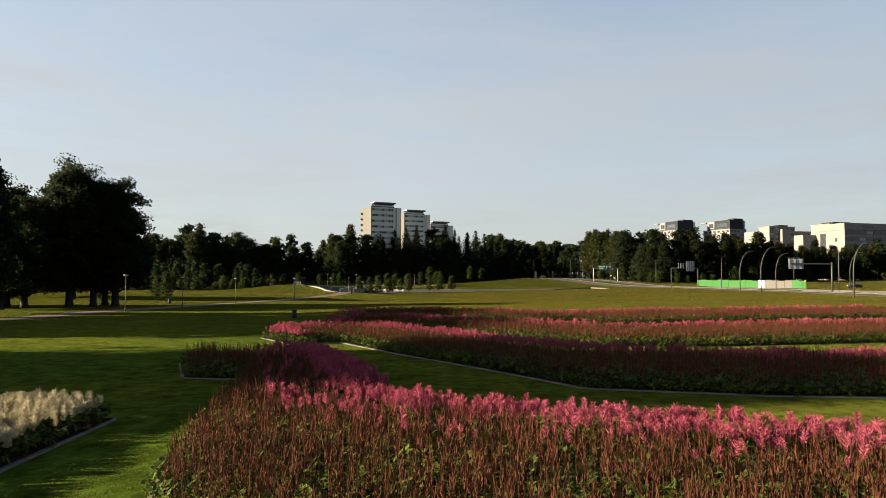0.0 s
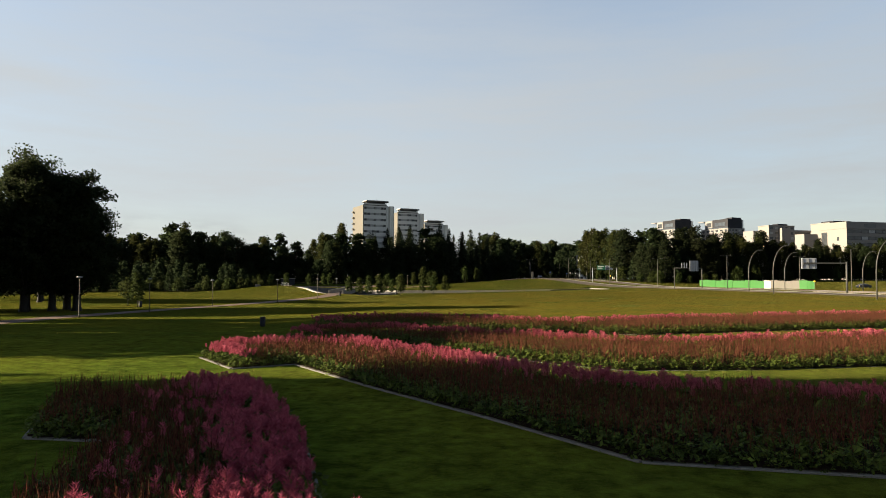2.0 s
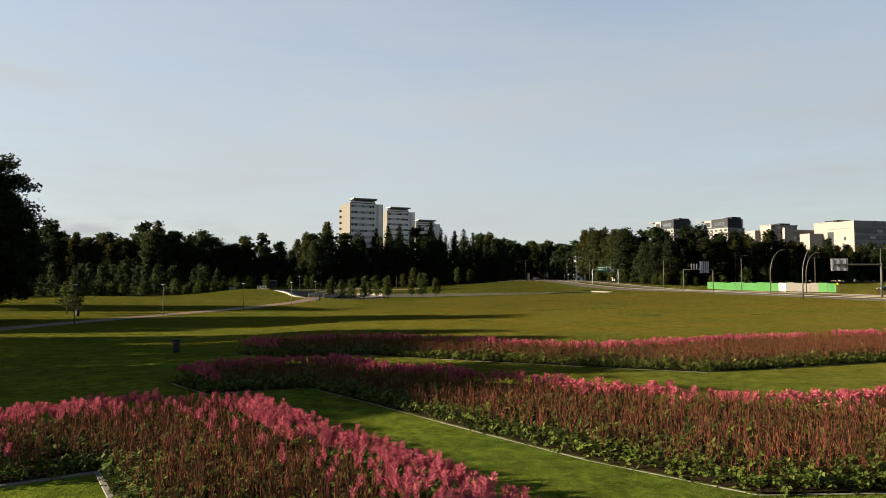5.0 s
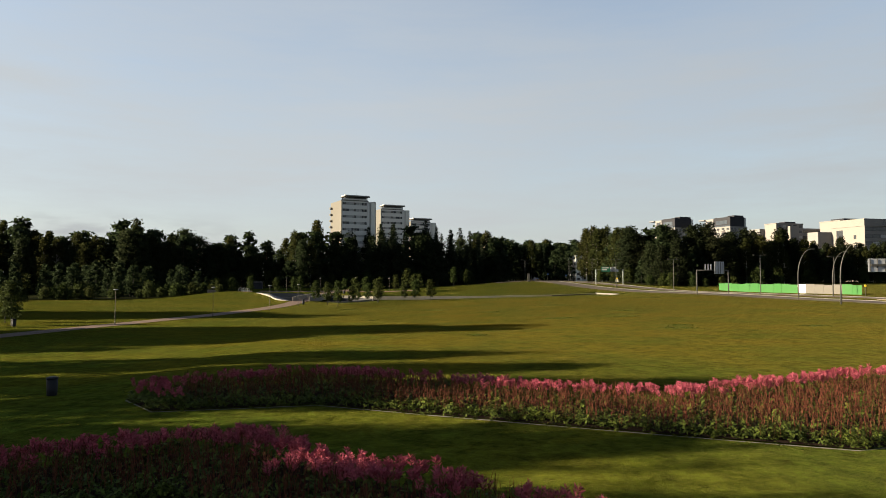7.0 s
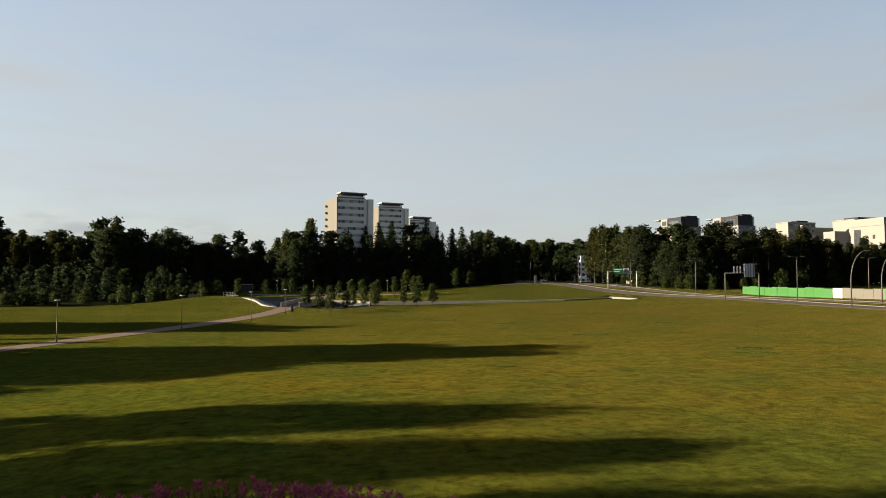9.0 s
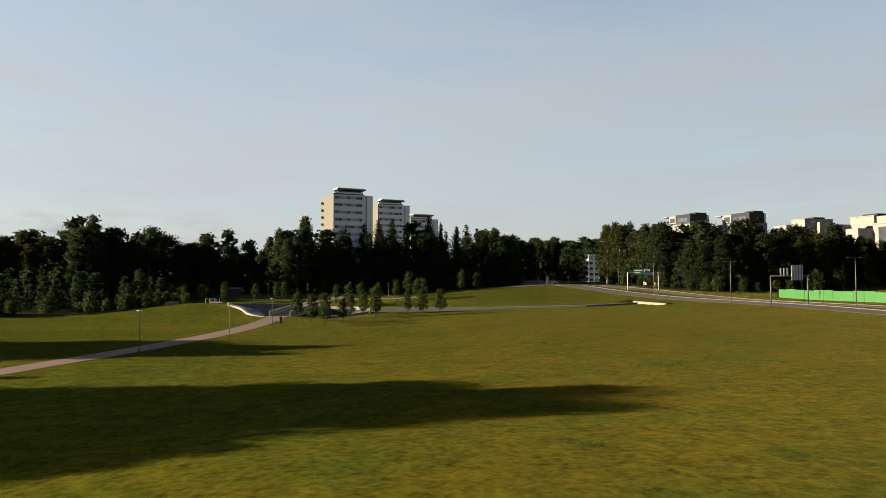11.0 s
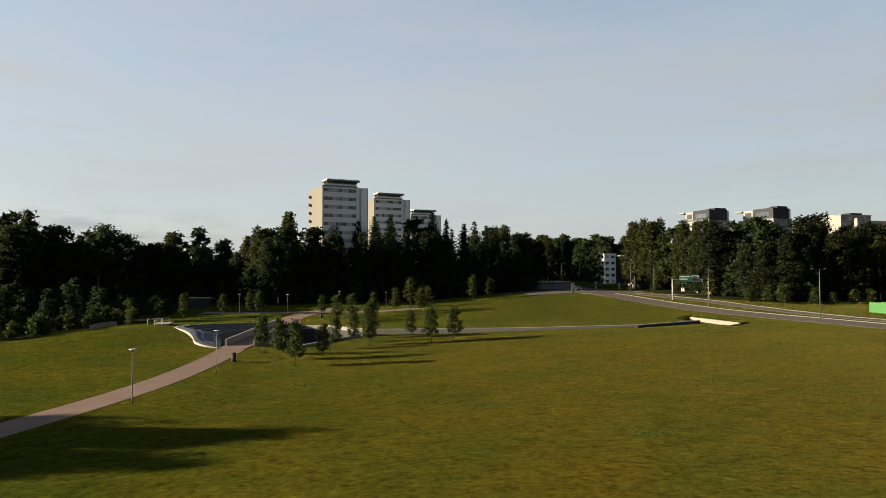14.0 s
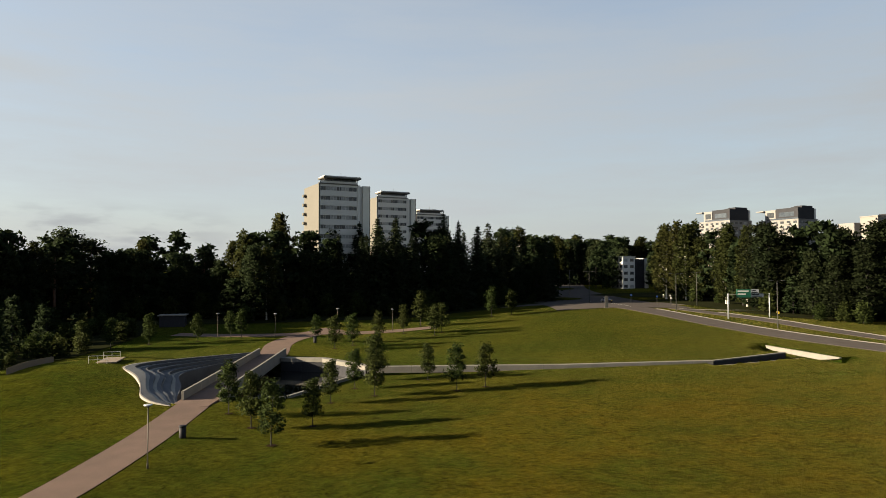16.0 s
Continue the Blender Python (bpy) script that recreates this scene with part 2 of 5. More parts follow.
M_DARK_STONE = material("dark_grey_stone", (0.060, 0.064, 0.070), (0.040, 0.043, 0.047), 0.8, 0.6, 18, 0.15, spec=0.12)
M_SOIL = material("dark_soil", (0.022, 0.015, 0.010), (0.014, 0.010, 0.007), 0.95, 3, 40, 0.4, spec=0.0)
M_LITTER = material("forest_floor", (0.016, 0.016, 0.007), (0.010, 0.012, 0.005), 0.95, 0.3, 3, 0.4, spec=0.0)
M_LEAF = material("perennial_leaf", (0.056, 0.072, 0.011), (0.022, 0.035, 0.007), 0.7, 0.5, 5, 0.0, island=0.55, translucent=0.15, spec=0.05, hue=0.02)
M_PINK = material("pink_plume", (0.30, 0.070, 0.092), (0.18, 0.032, 0.048), 0.85, 0.35, 6, 0.0, island=0.35, translucent=0.25, spec=0.05, hue=0.01)
M_RUST = material("faded_red_spire", (0.076, 0.0245, 0.0145), (0.044, 0.0195, 0.0095), 0.9, 0.4, 6, 0.0, island=0.5, translucent=0.2, spec=0.05, hue=0.01)
M_CREAM = material("cream_plume", (0.34, 0.29, 0.18), (0.27, 0.23, 0.135), 0.8, 0.6, 6, 0.0, island=0.25, translucent=0.2, spec=0.05, hue=0.01)
M_STEM = material("plant_stem", (0.12, 0.055, 0.03), (0.10, 0.09, 0.03), 0.8, 0.6, 6, 0.0)
M_BARK = material("grey_brown_bark", (0.015, 0.012, 0.010), (0.009, 0.008, 0.007), 0.9, 1.5, 12, 0.5)
M_BIRCH_BARK = material("birch_bark", (0.45, 0.42, 0.37), (0.22, 0.20, 0.18), 0.85, 1.2, 5, 0.3)
M_PINE_BARK = material("pine_bark", (0.09, 0.042, 0.024), (0.05, 0.028, 0.018), 0.9, 1.5, 9, 0.4)
M_BROADLEAF = material("broadleaf_foliage", (0.0200, 0.0268, 0.0108), (0.0132, 0.0186, 0.0080), 0.8, 0.25, 2, 0.0, island=0.3, translucent=0.4, spec=0.02)
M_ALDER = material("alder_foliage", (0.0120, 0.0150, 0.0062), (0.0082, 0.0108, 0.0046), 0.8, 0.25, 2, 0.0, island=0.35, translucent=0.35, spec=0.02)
M_BIRCH_LEAF = material("birch_foliage", (0.0270, 0.0295, 0.0085), (0.0185, 0.0215, 0.0068), 0.8, 0.25, 2, 0.0, island=0.3, translucent=0.4, spec=0.02)
M_NEEDLE = material("conifer_foliage", (0.0190, 0.0250, 0.0118), (0.0135, 0.0185, 0.0090), 0.85, 0.25, 2, 0.0, island=0.3, translucent=0.2, spec=0.02)
M_YOUNG = material("young_tree_foliage", (0.0240, 0.0310, 0.0080), (0.0150, 0.0215, 0.0056), 0.8, 0.4, 3, 0.0, island=0.35, translucent=0.3, spec=0.03)
# cream darkened for sunlit walls; pale cream and grey raised for shaded ones
M_PANEL = material("cream_panel_sun_darkened", (0.088, 0.081, 0.068), (0.078, 0.072, 0.060), 0.85, 0.12, 3, 0.05)
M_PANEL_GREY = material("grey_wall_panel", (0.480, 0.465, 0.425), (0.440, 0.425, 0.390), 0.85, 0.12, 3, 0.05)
M_PANEL_SHADE_RAISED = material("cream_panel_shade_raised", (0.60, 0.57, 0.49), (0.55, 0.52, 0.45), 0.85, 0.12, 3, 0.05)
M_WHITE = material("white_render", (0.150, 0.142, 0.132), (0.132, 0.125, 0.118), 0.85, 0.1, 2, 0.05)
M_BEIGE = material("beige_render", (0.160, 0.146, 0.130), (0.142, 0.130, 0.115), 0.85, 0.1, 2, 0.05)
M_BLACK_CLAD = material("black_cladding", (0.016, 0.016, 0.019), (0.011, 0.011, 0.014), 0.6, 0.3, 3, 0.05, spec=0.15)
M_GLASS = material("window_glass", (0.05, 0.06, 0.07), (0.03, 0.035, 0.045), 0.08, 0.2, 1, 0.0, spec=0.8)
M_PANE = material("dark_window_pane", (0.040, 0.043, 0.046), (0.018, 0.020, 0.023), 0.22, 0.35, 1, 0.0, spec=0.5)
M_CURTAIN = material("pale_curtained_window", (0.30, 0.295, 0.28), (0.16, 0.16, 0.15), 0.5, 0.5, 2, 0.0, spec=0.3)
M_STEEL = material("galvanised_steel", (0.060, 0.059, 0.052), (0.042, 0.041, 0.037), 0.6, 2, 30, 0.05, metal=0.2, spec=0.2)
M_POST = material("brown_painted_post", (0.050, 0.042, 0.028), (0.036, 0.030, 0.021), 0.6, 2, 30, 0.05, spec=0.2)
M_DARK_METAL = material("dark_painted_metal", (0.014, 0.014, 0.015), (0.009, 0.009, 0.010), 0.6, 2, 30, 0.05, spec=0.12)
M_GREEN_PANEL = material("bright_green_panel", (0.017, 0.090, 0.012), (0.013, 0.072, 0.009), 0.6, 0.4, 6, 0.05)
M_SIGN_GREEN = material("green_sign_face", (0.006, 0.070, 0.038), (0.006, 0.060, 0.032), 0.5, 1, 10, 0.0)
M_SIGN_BACK = material("aluminium_sign_back", (0.33, 0.34, 0.35), (0.27, 0.28, 0.29), 0.55, 1, 10, 0.05, metal=0.3)
M_WHITE_PAINT = material("white_paint", (0.42, 0.40, 0.36), (0.36, 0.34, 0.31), 0.6, 1, 12, 0.02)
M_YELLOW = material("yellow_paint", (0.75, 0.5, 0.03), (0.68, 0.45, 0.03), 0.6, 1, 12, 0.02)
M_CAR = material("dark_car_paint", (0.012, 0.015, 0.025), (0.010, 0.013, 0.022), 0.35, 1, 12, 0.0, spec=0.25)
M_RUBBER = material("black_rubber", (0.02, 0.02, 0.02), (0.015, 0.015, 0.015), 0.8, 3, 20, 0.05)
M_WOOD = material("weathered_wood", (0.16, 0.12, 0.08), (0.11, 0.085, 0.06), 0.85, 1, 15, 0.3)
M_WATER = material("dark_still_water", (0.012, 0.012, 0.010), (0.010, 0.010, 0.009), 0.05, 0.2, 2, 0.02, spec=0.6)


# ---- mesh helpers ----
def mesh_from(name, verts, faces, mat, smooth=False):
    """One mesh object from an array of places and a list or array of faces."""
    me = bpy.data.meshes.new(name)
    if isinstance(faces, np.ndarray):
        n, k = faces.shape
        me.vertices.add(len(verts))
        me.vertices.foreach_set("co", np.asarray(verts, np.float32).ravel())
        me.loops.add(n * k)
        me.loops.foreach_set("vertex_index", faces.astype(np.int32).ravel())
        me.polygons.add(n)
        me.polygons.foreach_set("loop_start", np.arange(0, n * k, k, dtype=np.int32))
        me.update(calc_edges=True)
    else:
        me.from_pydata([tuple(v) for v in verts], [], faces)
        me.update()
    if smooth:
        me.polygons.foreach_set("use_smooth", np.ones(len(me.polygons), bool))
    for m in (mat if isinstance(mat, (list, tuple)) else [mat]):
        me.materials.append(m)
    return new(name, me)


def under(ob, parent, label=""):
    ob.parent = parent
    return tagged(ob, label)


def empty(name, x, y, z, turn=0.0):
    ob = new(name)
    ob.matrix_basis = pose(x, y, z, 0, 0, turn)
    ob.empty_display_size = 0.2
    return ob


def part(name, bm, mat, parent, label=""):
    """Links a bmesh as one mesh under its thing."""
    me = bpy.data.meshes.new(name)
    bm.to_mesh(me)
    bm.free()
    me.materials.append(mat)
    ob = new(name, me)
    ob.parent = parent
    return tagged(ob, label)


def box(bm, x0, x1, y0, y1, z0, z1, bevel=0.0):
    g = bmesh.ops.create_cube(bm, size=1, matrix=Matrix.Translation(((x0 + x1) / 2, (y0 + y1) / 2, (z0 + z1) / 2)) @ Matrix.Diagonal((x1 - x0, y1 - y0, z1 - z0, 1)))
    if bevel:
        bmesh.ops.bevel(bm, geom=list({e for v in g["verts"] for e in v.link_edges}), offset=bevel, segments=1, affect="EDGES")
    return bm


def box_part(name, dims, mat, parent, label="", bevel=0.0):
    return part(name, box(bmesh.new(), *dims, bevel), mat, parent, label)


def tube(points, radii, sides=8):
    """Vertices and quads of a tapering tube along points."""
    pts = [Vector(p) for p in points]
    vs, fs = [], []
    for i, p in enumerate(pts):
        d = (pts[min(i + 1, len(pts) - 1)] - pts[max(i - 1, 0)]).normalized()
        a = d.orthogonal().normalized()
        b = d.cross(a)
        for k in range(sides):
            w = 2 * math.pi * k / sides
            vs.append(p + radii[i] * (math.cos(w) * a + math.sin(w) * b))
    for i in range(len(pts) - 1):
        for k in range(sides):
            fs.append((i * sides + k, i * sides + (k + 1) % sides, (i + 1) * sides + (k + 1) % sides, (i + 1) * sides + k))
    top = (len(pts) - 1) * sides
    fs += [tuple(range(top, top + sides)), tuple(reversed(range(sides)))]
    return vs, fs


def tube_part(name, points, radii, mat, parent, label="", sides=8):
    vs, fs = tube(points, radii, sides)
    ob = mesh_from(name, vs, fs, mat, smooth=sides > 6)
    return under(ob, parent, label) if parent else tagged(ob, label)


# ---- the lie of the land ----
def ease(v, a, b):
    t = np.clip((v - a) / (b - a), 0, 1)
    return t * t * (3 - 2 * t)


def land(x, y):
    """Height of the ground before anything is dug out."""
    x, y = np.asarray(x, float), np.asarray(y, float)
    z = -0.16 + ease(y, 70, 150) * (-0.8 + 0.028 * np.clip(x, -12, 72))
    z = z + 0.5 * ease(-x, 18, 30) * ease(y, 120, 175)
    z = z + 2.2 * np.exp(-((x + 50.5) / 14) ** 2 - ((y - 214) / 21) ** 2)
    z = z + 1.5 * np.exp(-((x - 40) / 24) ** 2 - ((y - 300) / 40) ** 2)
    z = z + 0.9 * np.exp(-((x + 85) / 25) ** 2 - ((y - 185) / 40) ** 2)
    z = z - 0.4 * ease(-x, 8, 18) * ease(y, 50, 75) * (1 - ease(y, 90, 140))
    # the ground climbs gently towards the woods
    z = z + 2.3 * ease(y, 226, 300 - 12 * ease(-x, 0, 30))
    far = ease(np.hypot(x, y - 150), 180, 420)
    return z * (1 - 0.6 * far) + far * 1.8 + 0.05 * np.sin(x * 0.11 + 1) * np.sin(y * 0.09)


def height(x, y):
    return float(land(x, y))


# ---- ground, roads, paths ----
AMPH_OUT = [(-33.2, 238.0, 0.2), (-34.6, 235.5, 0.3), (-38.0, 230.1, 0.6), (-42.1, 223.7, 0.9), (-44.9, 218.6, 1.1), (-45.0, 215.0, 1.1), (-41.0, 210.3, 0.9), (-38.6, 206.3, 0.5), (-36.7, 201.6, 0.1), (-34.8, 199.6, -0.2), (-32.3, 198.8, -0.55)]
AMPH_IN = [(-33.0, 237.0), (-34.2, 233.5), (-36.2, 229.5), (-38.0, 224.4), (-38.8, 221.0), (-38.4, 217.4), (-37.2, 214.4), (-35.6, 211.0), (-34.6, 207.6), (-33.6, 204.2), (-32.6, 201.6)]
AMPH_HOLE = [(-33.9, 236.0), (-37.0, 230.0), (-41.0, 223.2), (-43.6, 218.2), (-43.4, 215.6), (-40.0, 211.4), (-37.6, 207.2), (-35.8, 202.8), (-34.2, 201.0), (-31.5, 200.6), (-32.0, 237.0)]
UNDER_BRIDGE = [(-32.4, 200.6), (-28.5, 200.6), (-29.2, 238.4), (-33.1, 238.4)]
POOL = [(-31.5, 204.0), (-22.3, 206.5), (-17.0, 219.0), (-14.0, 223.6), (-20.8, 232.2), (-28.2, 234.6), (-32.0, 234.6)]
DITCH = [(36.0, 222.2), (50.4, 226.3), (51.5, 219.0), (56.6, 224.0), (55.2, 231.8), (53.4, 240.6), (51.0, 240.2), (48.0, 236.0), (49.5, 231.0), (36.0, 224.6)]


def inside(poly, x, y):
    x, y = np.asarray(x, float), np.asarray(y, float)
    hit = np.zeros(x.shape, bool)
    for (ax, ay), (bx, by) in zip(poly, poly[1:] + poly[:1]):
        if ay != by:
            hit ^= ((ay > y) != (by > y)) & (x < (bx - ax) * (y - ay) / (by - ay) + ax)
    return hit


def edge_gap(line, x, y):
    """Distance from places to a polyline."""
    best = np.full(np.shape(x), 1e9)
    for (ax, ay), (bx, by) in zip(line, line[1:]):
        dx, dy = bx - ax, by - ay
        t = np.clip(((x - ax) * dx + (y - ay) * dy) / (dx * dx + dy * dy), 0, 1)
        best = np.minimum(best, np.hypot(x - ax - t * dx, y - ay - t * dy))
    return best


def axis(lo, a, b, hi, step, grow=1.35):
    mid = list(np.arange(a, b + 1e-6, step))
    out, s = [], step
    v = b
    while v < hi:
        s *= grow
        v += s
        out.append(min(v, hi))
    low, s, v = [], step, a
    while v > lo:
        s *= grow
        v -= s
        low.append(max(v, lo))
    return np.array(low[::-1] + mid + out)


def build_ground():
    xs, ys = axis(-2500, -70, 90, 2500, 1.0), axis(-800, 0, 250, 3500, 1.0)
    gx, gy = np.meshgrid(xs, ys)
    z = land(gx, gy)
    amph = inside(AMPH_HOLE, gx, gy)
    z = np.where(amph, z - 3.2, z)
    z = np.where(inside(POOL, gx, gy) & ~amph, z - 2.4, z)
    z = np.where(inside(DITCH, gx, gy), z - 0.85, z)
    z = np.where(inside(UNDER_BRIDGE, gx, gy) & ~amph & ~inside(POOL, gx, gy), z - 0.45, z)
    verts = np.stack([gx.ravel(), gy.ravel(), z.ravel()], 1)
    n, m = len(ys), len(xs)
    i = (np.arange(n - 1)[:, None] * m + np.arange(m - 1)[None, :]).ravel()
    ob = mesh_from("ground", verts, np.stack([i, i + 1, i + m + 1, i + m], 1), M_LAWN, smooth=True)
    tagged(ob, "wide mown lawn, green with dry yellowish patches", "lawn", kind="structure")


build_ground()


def resample(line, step):
    pts = [Vector(p) for p in line]
    # smooth the corners once, then walk along in even steps
    for _ in range(2):
        q = [pts[0]]
        for a, b in zip(pts, pts[1:]):
            q += [a.lerp(b, 0.25), a.lerp(b, 0.75)]
        pts = q + [pts[-1]]
    out, carry = [pts[0]], 0.0
    for a, b in zip(pts, pts[1:]):
        d = (b - a).length
        t = step - carry
        while t <= d:
            out.append(a.lerp(b, t / d))
            t += step
        carry = d - (t - step)
    out.append(pts[-1])
    return out


def strip(name, line, left, right, lift, mat, step=2.0, depth=0.0, label="", category="", kind="structure", low=None, cols=1):
    """A band that follows the ground beside a line, from left to right offsets in metres; depth gives it thickness."""
    pts = resample(line, step)
    vs, fs = [], []
    for i, p in enumerate(pts):
        d = (pts[min(i + 1, len(pts) - 1)] - pts[max(i - 1, 0)]).normalized()
        s = Vector((d.y, -d.x))
        for c in range(cols + 1):
            q = p + s * (left + (right - left) * c / cols)
            vs.append((q.x, q.y, (height(q.x, q.y) if low is None else low) + lift))
    for i in range(len(pts) - 1):
        for c in range(cols):
            a = (cols + 1) * i + c
            fs.append((a, a + 1, a + cols + 2, a + cols + 1))
    if depth:
        n = len(vs)
        vs += [(x, y, z - depth) for x, y, z in vs]
        for i in range(len(pts) - 1):
            a = 2 * i
            fs += [(a + 2, a, a + n, a + n + 2)[::-1], (a + 1, a + 3, a + n + 3, a + n + 1)[::-1]]
        fs += [(0, 1, n + 1, n)[::-1], (n - 2, n - 1, 2 * n - 1, 2 * n - 2)]
    ob = mesh_from(name, vs, fs, mat)
    return tagged(ob, label, category, kind=kind)


FOOTPATH = [(-40, -30), (-41, 20), (-43, 70), (-43, 100), (-41.5, 118), (-38.5, 132), (-33.5, 150), (-29.6, 168), (-29.3, 185), (-30.2, 200)]
strip("path_gravel", FOOTPATH, -1.8, 1.8, 0.03, M_PATH, 1.5, 0.1, "pale pinkish gravel footpath winding across the lawn", "footpath")
strip("path_far", [(-31.0, 237.0), (-31.4, 242.0), (-32.8, 250), (-31.3, 257.5), (-25.3, 270.6)], -2.4, 2.4, 0.035, M_PATH, 1.5, 0.1, "pinkish gravel path fork beyond the bridge", "footpath")
strip("path_cross", [(-56, 262.5), (-45, 260.5), (-37, 260.8), (-30.4, 262), (-16.8, 268.5), (-4, 276)], -1.8, 1.8, 0.05, M_PATH, 2.0, 0.1, "gravel path running along the edge of the wood", "footpath")

ROAD = [(150, 40), (110, 80), (88, 108), (77, 135), (73.5, 165), (73.6, 188), (74.2, 200), (70.8, 218), (67.0, 233), (63.0, 243), (58.5, 255), (52.0, 272), (47.0, 288), (43, 304)]
FAR_LANE = [(160, 60), (116, 110), (96, 150), (86, 190), (83, 212), (78.5, 228), (74.0, 246), (70.3, 259), (68.6, 267), (65.5, 274), (61.0, 282), (56, 292)]
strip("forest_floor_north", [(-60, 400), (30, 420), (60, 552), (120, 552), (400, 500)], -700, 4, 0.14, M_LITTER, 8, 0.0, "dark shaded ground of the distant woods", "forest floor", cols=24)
strip("road", ROAD, -3.6, 3.6, 0.05, M_ASPHALT, 3, 0.15, "dark grey asphalt road along the park", "road")
strip("road_far_lane", FAR_LANE, -2.3, 2.3, 0.05, M_ASPHALT, 3, 0.15, "second asphalt carriageway behind a grass verge", "road")
strip("road_junction", [(49, 293), (50, 310), (50, 334), (53, 384), (59, 445), (84, 560), (110, 680)], -22, 12, 0.06, M_ASPHALT, 5, 0.0, "wide dark asphalt road junction in the shade of the wood", "road", cols=6)
strip("road_crossing", [(4, 330), (40, 326), (66, 318), (78, 303), (90, 296)], -6, 6, 0.07, M_ASPHALT, 4, 0.15, "asphalt road junction before the wood", "road")
strip("curb_far", ROAD[:13], 3.6, 3.9, 0.14, M_CURB, 3, 0.3, "pale stone kerb along the verge of the road", "kerb")
strip("curb_outer", FAR_LANE[:11], 2.3, 2.6, 0.14, M_CURB, 3, 0.3, "pale stone kerb of the far carriageway on the wood side", "kerb")
strip("curb_corner", [(56.5, 290), (64, 288.5), (72, 287.5), (78, 289)], -0.15, 0.15, 0.14, M_CURB, 2, 0.3, "pale stone kerb round the corner of the junction", "kerb")
strip("pavement_pale", [(84, 118), (92, 136), (95, 150), (90, 163)], -4.5, 4.5, 0.08, M_PAVING, 4, 0.12, "sunlit pale paved forecourt beside the road", "pavement")
strip("lane_marking", [(46.5, 296), (46, 320), (48, 350)], -0.08, 0.08, 0.056, M_WHITE_PAINT, 4, 0.0, "white painted lane line", "road marking")


# ---- flower beds ----
def plume_template(rng, branches, width, tall, curl, n_up, slim=0.13, fluffy=True):
    """Places and triangles of one feathery flower head, root at the origin, made of slender tapering branchlets."""
    vs, fs = [], []
    def blade(p, d, length, w):
        d = np.array(d) / np.linalg.norm(d)
        s = np.cross(d, rng.normal(size=3))
        s /= np.linalg.norm(s) + 1e-9
        i = len(vs)
        p = np.array(p)
        mid = p + d * length * 0.45
        vs.extend([p, mid + s * w, p + d * length + np.array([0, 0, curl * length]), mid - s * w])
        fs.extend([(i, i + 1, i + 2), (i, i + 2, i + 3)])
    for k in range(branches):
        h = tall * (0.05 + 0.8 * k / branches)
        a = k * 2.4 + rng.uniform(-0.4, 0.4)
        t = k / branches
        reach = width * ((0.45 + 0.6 * math.sin(math.pi * (0.18 + 0.72 * t))) if fluffy else (1.05 - 0.8 * t)) * rng.uniform(0.7, 1.25)
        blade((0, 0, h), (math.cos(a), math.sin(a), n_up), reach * math.hypot(1, n_up) * 0.8, reach * slim + 0.006)
    blade((0, 0, tall * 0.45), (rng.uniform(-.1, .1), rng.uniform(-.1, .1), 1), tall * 0.62, width * (0.06 if fluffy else 0.12))
    return np.array(vs), np.array(fs)


def leaf_template(rng, size):
    """A divided leaf of five pointed leaflets on an arching stalk."""
    vs, fs = [], []
    for a, r in ((0, 1.0), (1.15, 0.8), (-1.15, 0.8)):
        d = np.array([math.cos(a), math.sin(a), -0.25 * r])
        s = np.array([-math.sin(a), math.cos(a), 0])
        i = len(vs)
        base = d * 0.12 * size
        vs.extend([base, base + d * r * size * 0.5 + s * size * 0.26 + np.array([0, 0, 0.05 * size]), base + d * r * size, base + d * r * size * 0.5 - s * size * 0.26 + np.array([0, 0, 0.05 * size])])
        fs.extend([(i, i + 1, i + 2), (i, i + 2, i + 3)])
    return np.array(vs), np.array(fs)


def scatter(rng, templates, xyz, scale, tilt, squash=None):
    """Joins many turned, scaled copies of small meshes into one pair of arrays."""
    n = len(xyz)
    which = rng.integers(0, len(templates), n)
    av, af, base = [], [], 0
    for k, (tv, tf) in enumerate(templates):
        idx = np.nonzero(which == k)[0]
        if not len(idx):
            continue
        a = rng.uniform(0, 2 * np.pi, len(idx))
        tx, ty = rng.normal(0, tilt, len(idx)), rng.normal(0, tilt, len(idx))
        s = scale[idx][:, None]
        v = tv[None, :, :] * s[:, :, None]
        if squash is not None:
            v = v * np.stack([np.ones(len(idx)), np.ones(len(idx)), squash[idx]], 1)[:, None, :]
        c, d = np.cos(a)[:, None], np.sin(a)[:, None]
        x, y, z = v[..., 0] * c - v[..., 1] * d, v[..., 0] * d + v[..., 1] * c, v[..., 2]
        x, y, z = x + z * tx[:, None], y + z * ty[:, None], z - x * tx[:, None] - y * ty[:, None]
        p = np.stack([x, y, z], 2) + xyz[idx][:, None, :]
        av.append(p.reshape(-1, 3))
        af.append((tf[None] + (np.arange(len(idx)) * len(tv))[:, None, None]).reshape(-1, 3) + base)
        base += len(idx) * len(tv)
    return np.concatenate(av), np.concatenate(af)


def sample(rng, poly, density):
    xs, ys = [p[0] for p in poly], [p[1] for p in poly]
    n = int((max(xs) - min(xs)) * (max(ys) - min(ys)) * density)
    x, y = rng.uniform(min(xs), max(xs), n), rng.uniform(min(ys), max(ys), n)
    keep = inside(poly, x, y)
    return x[keep], y[keep]


def wave(x, y, s):
    return np.sin(x * s + 1.3) * np.sin(y * s * 1.3 + 0.4) + 0.6 * np.sin(x * s * 2.3 + y * s * 1.7) + 0.4 * np.sin(x * s * 5.1 - y * s * 4.3)


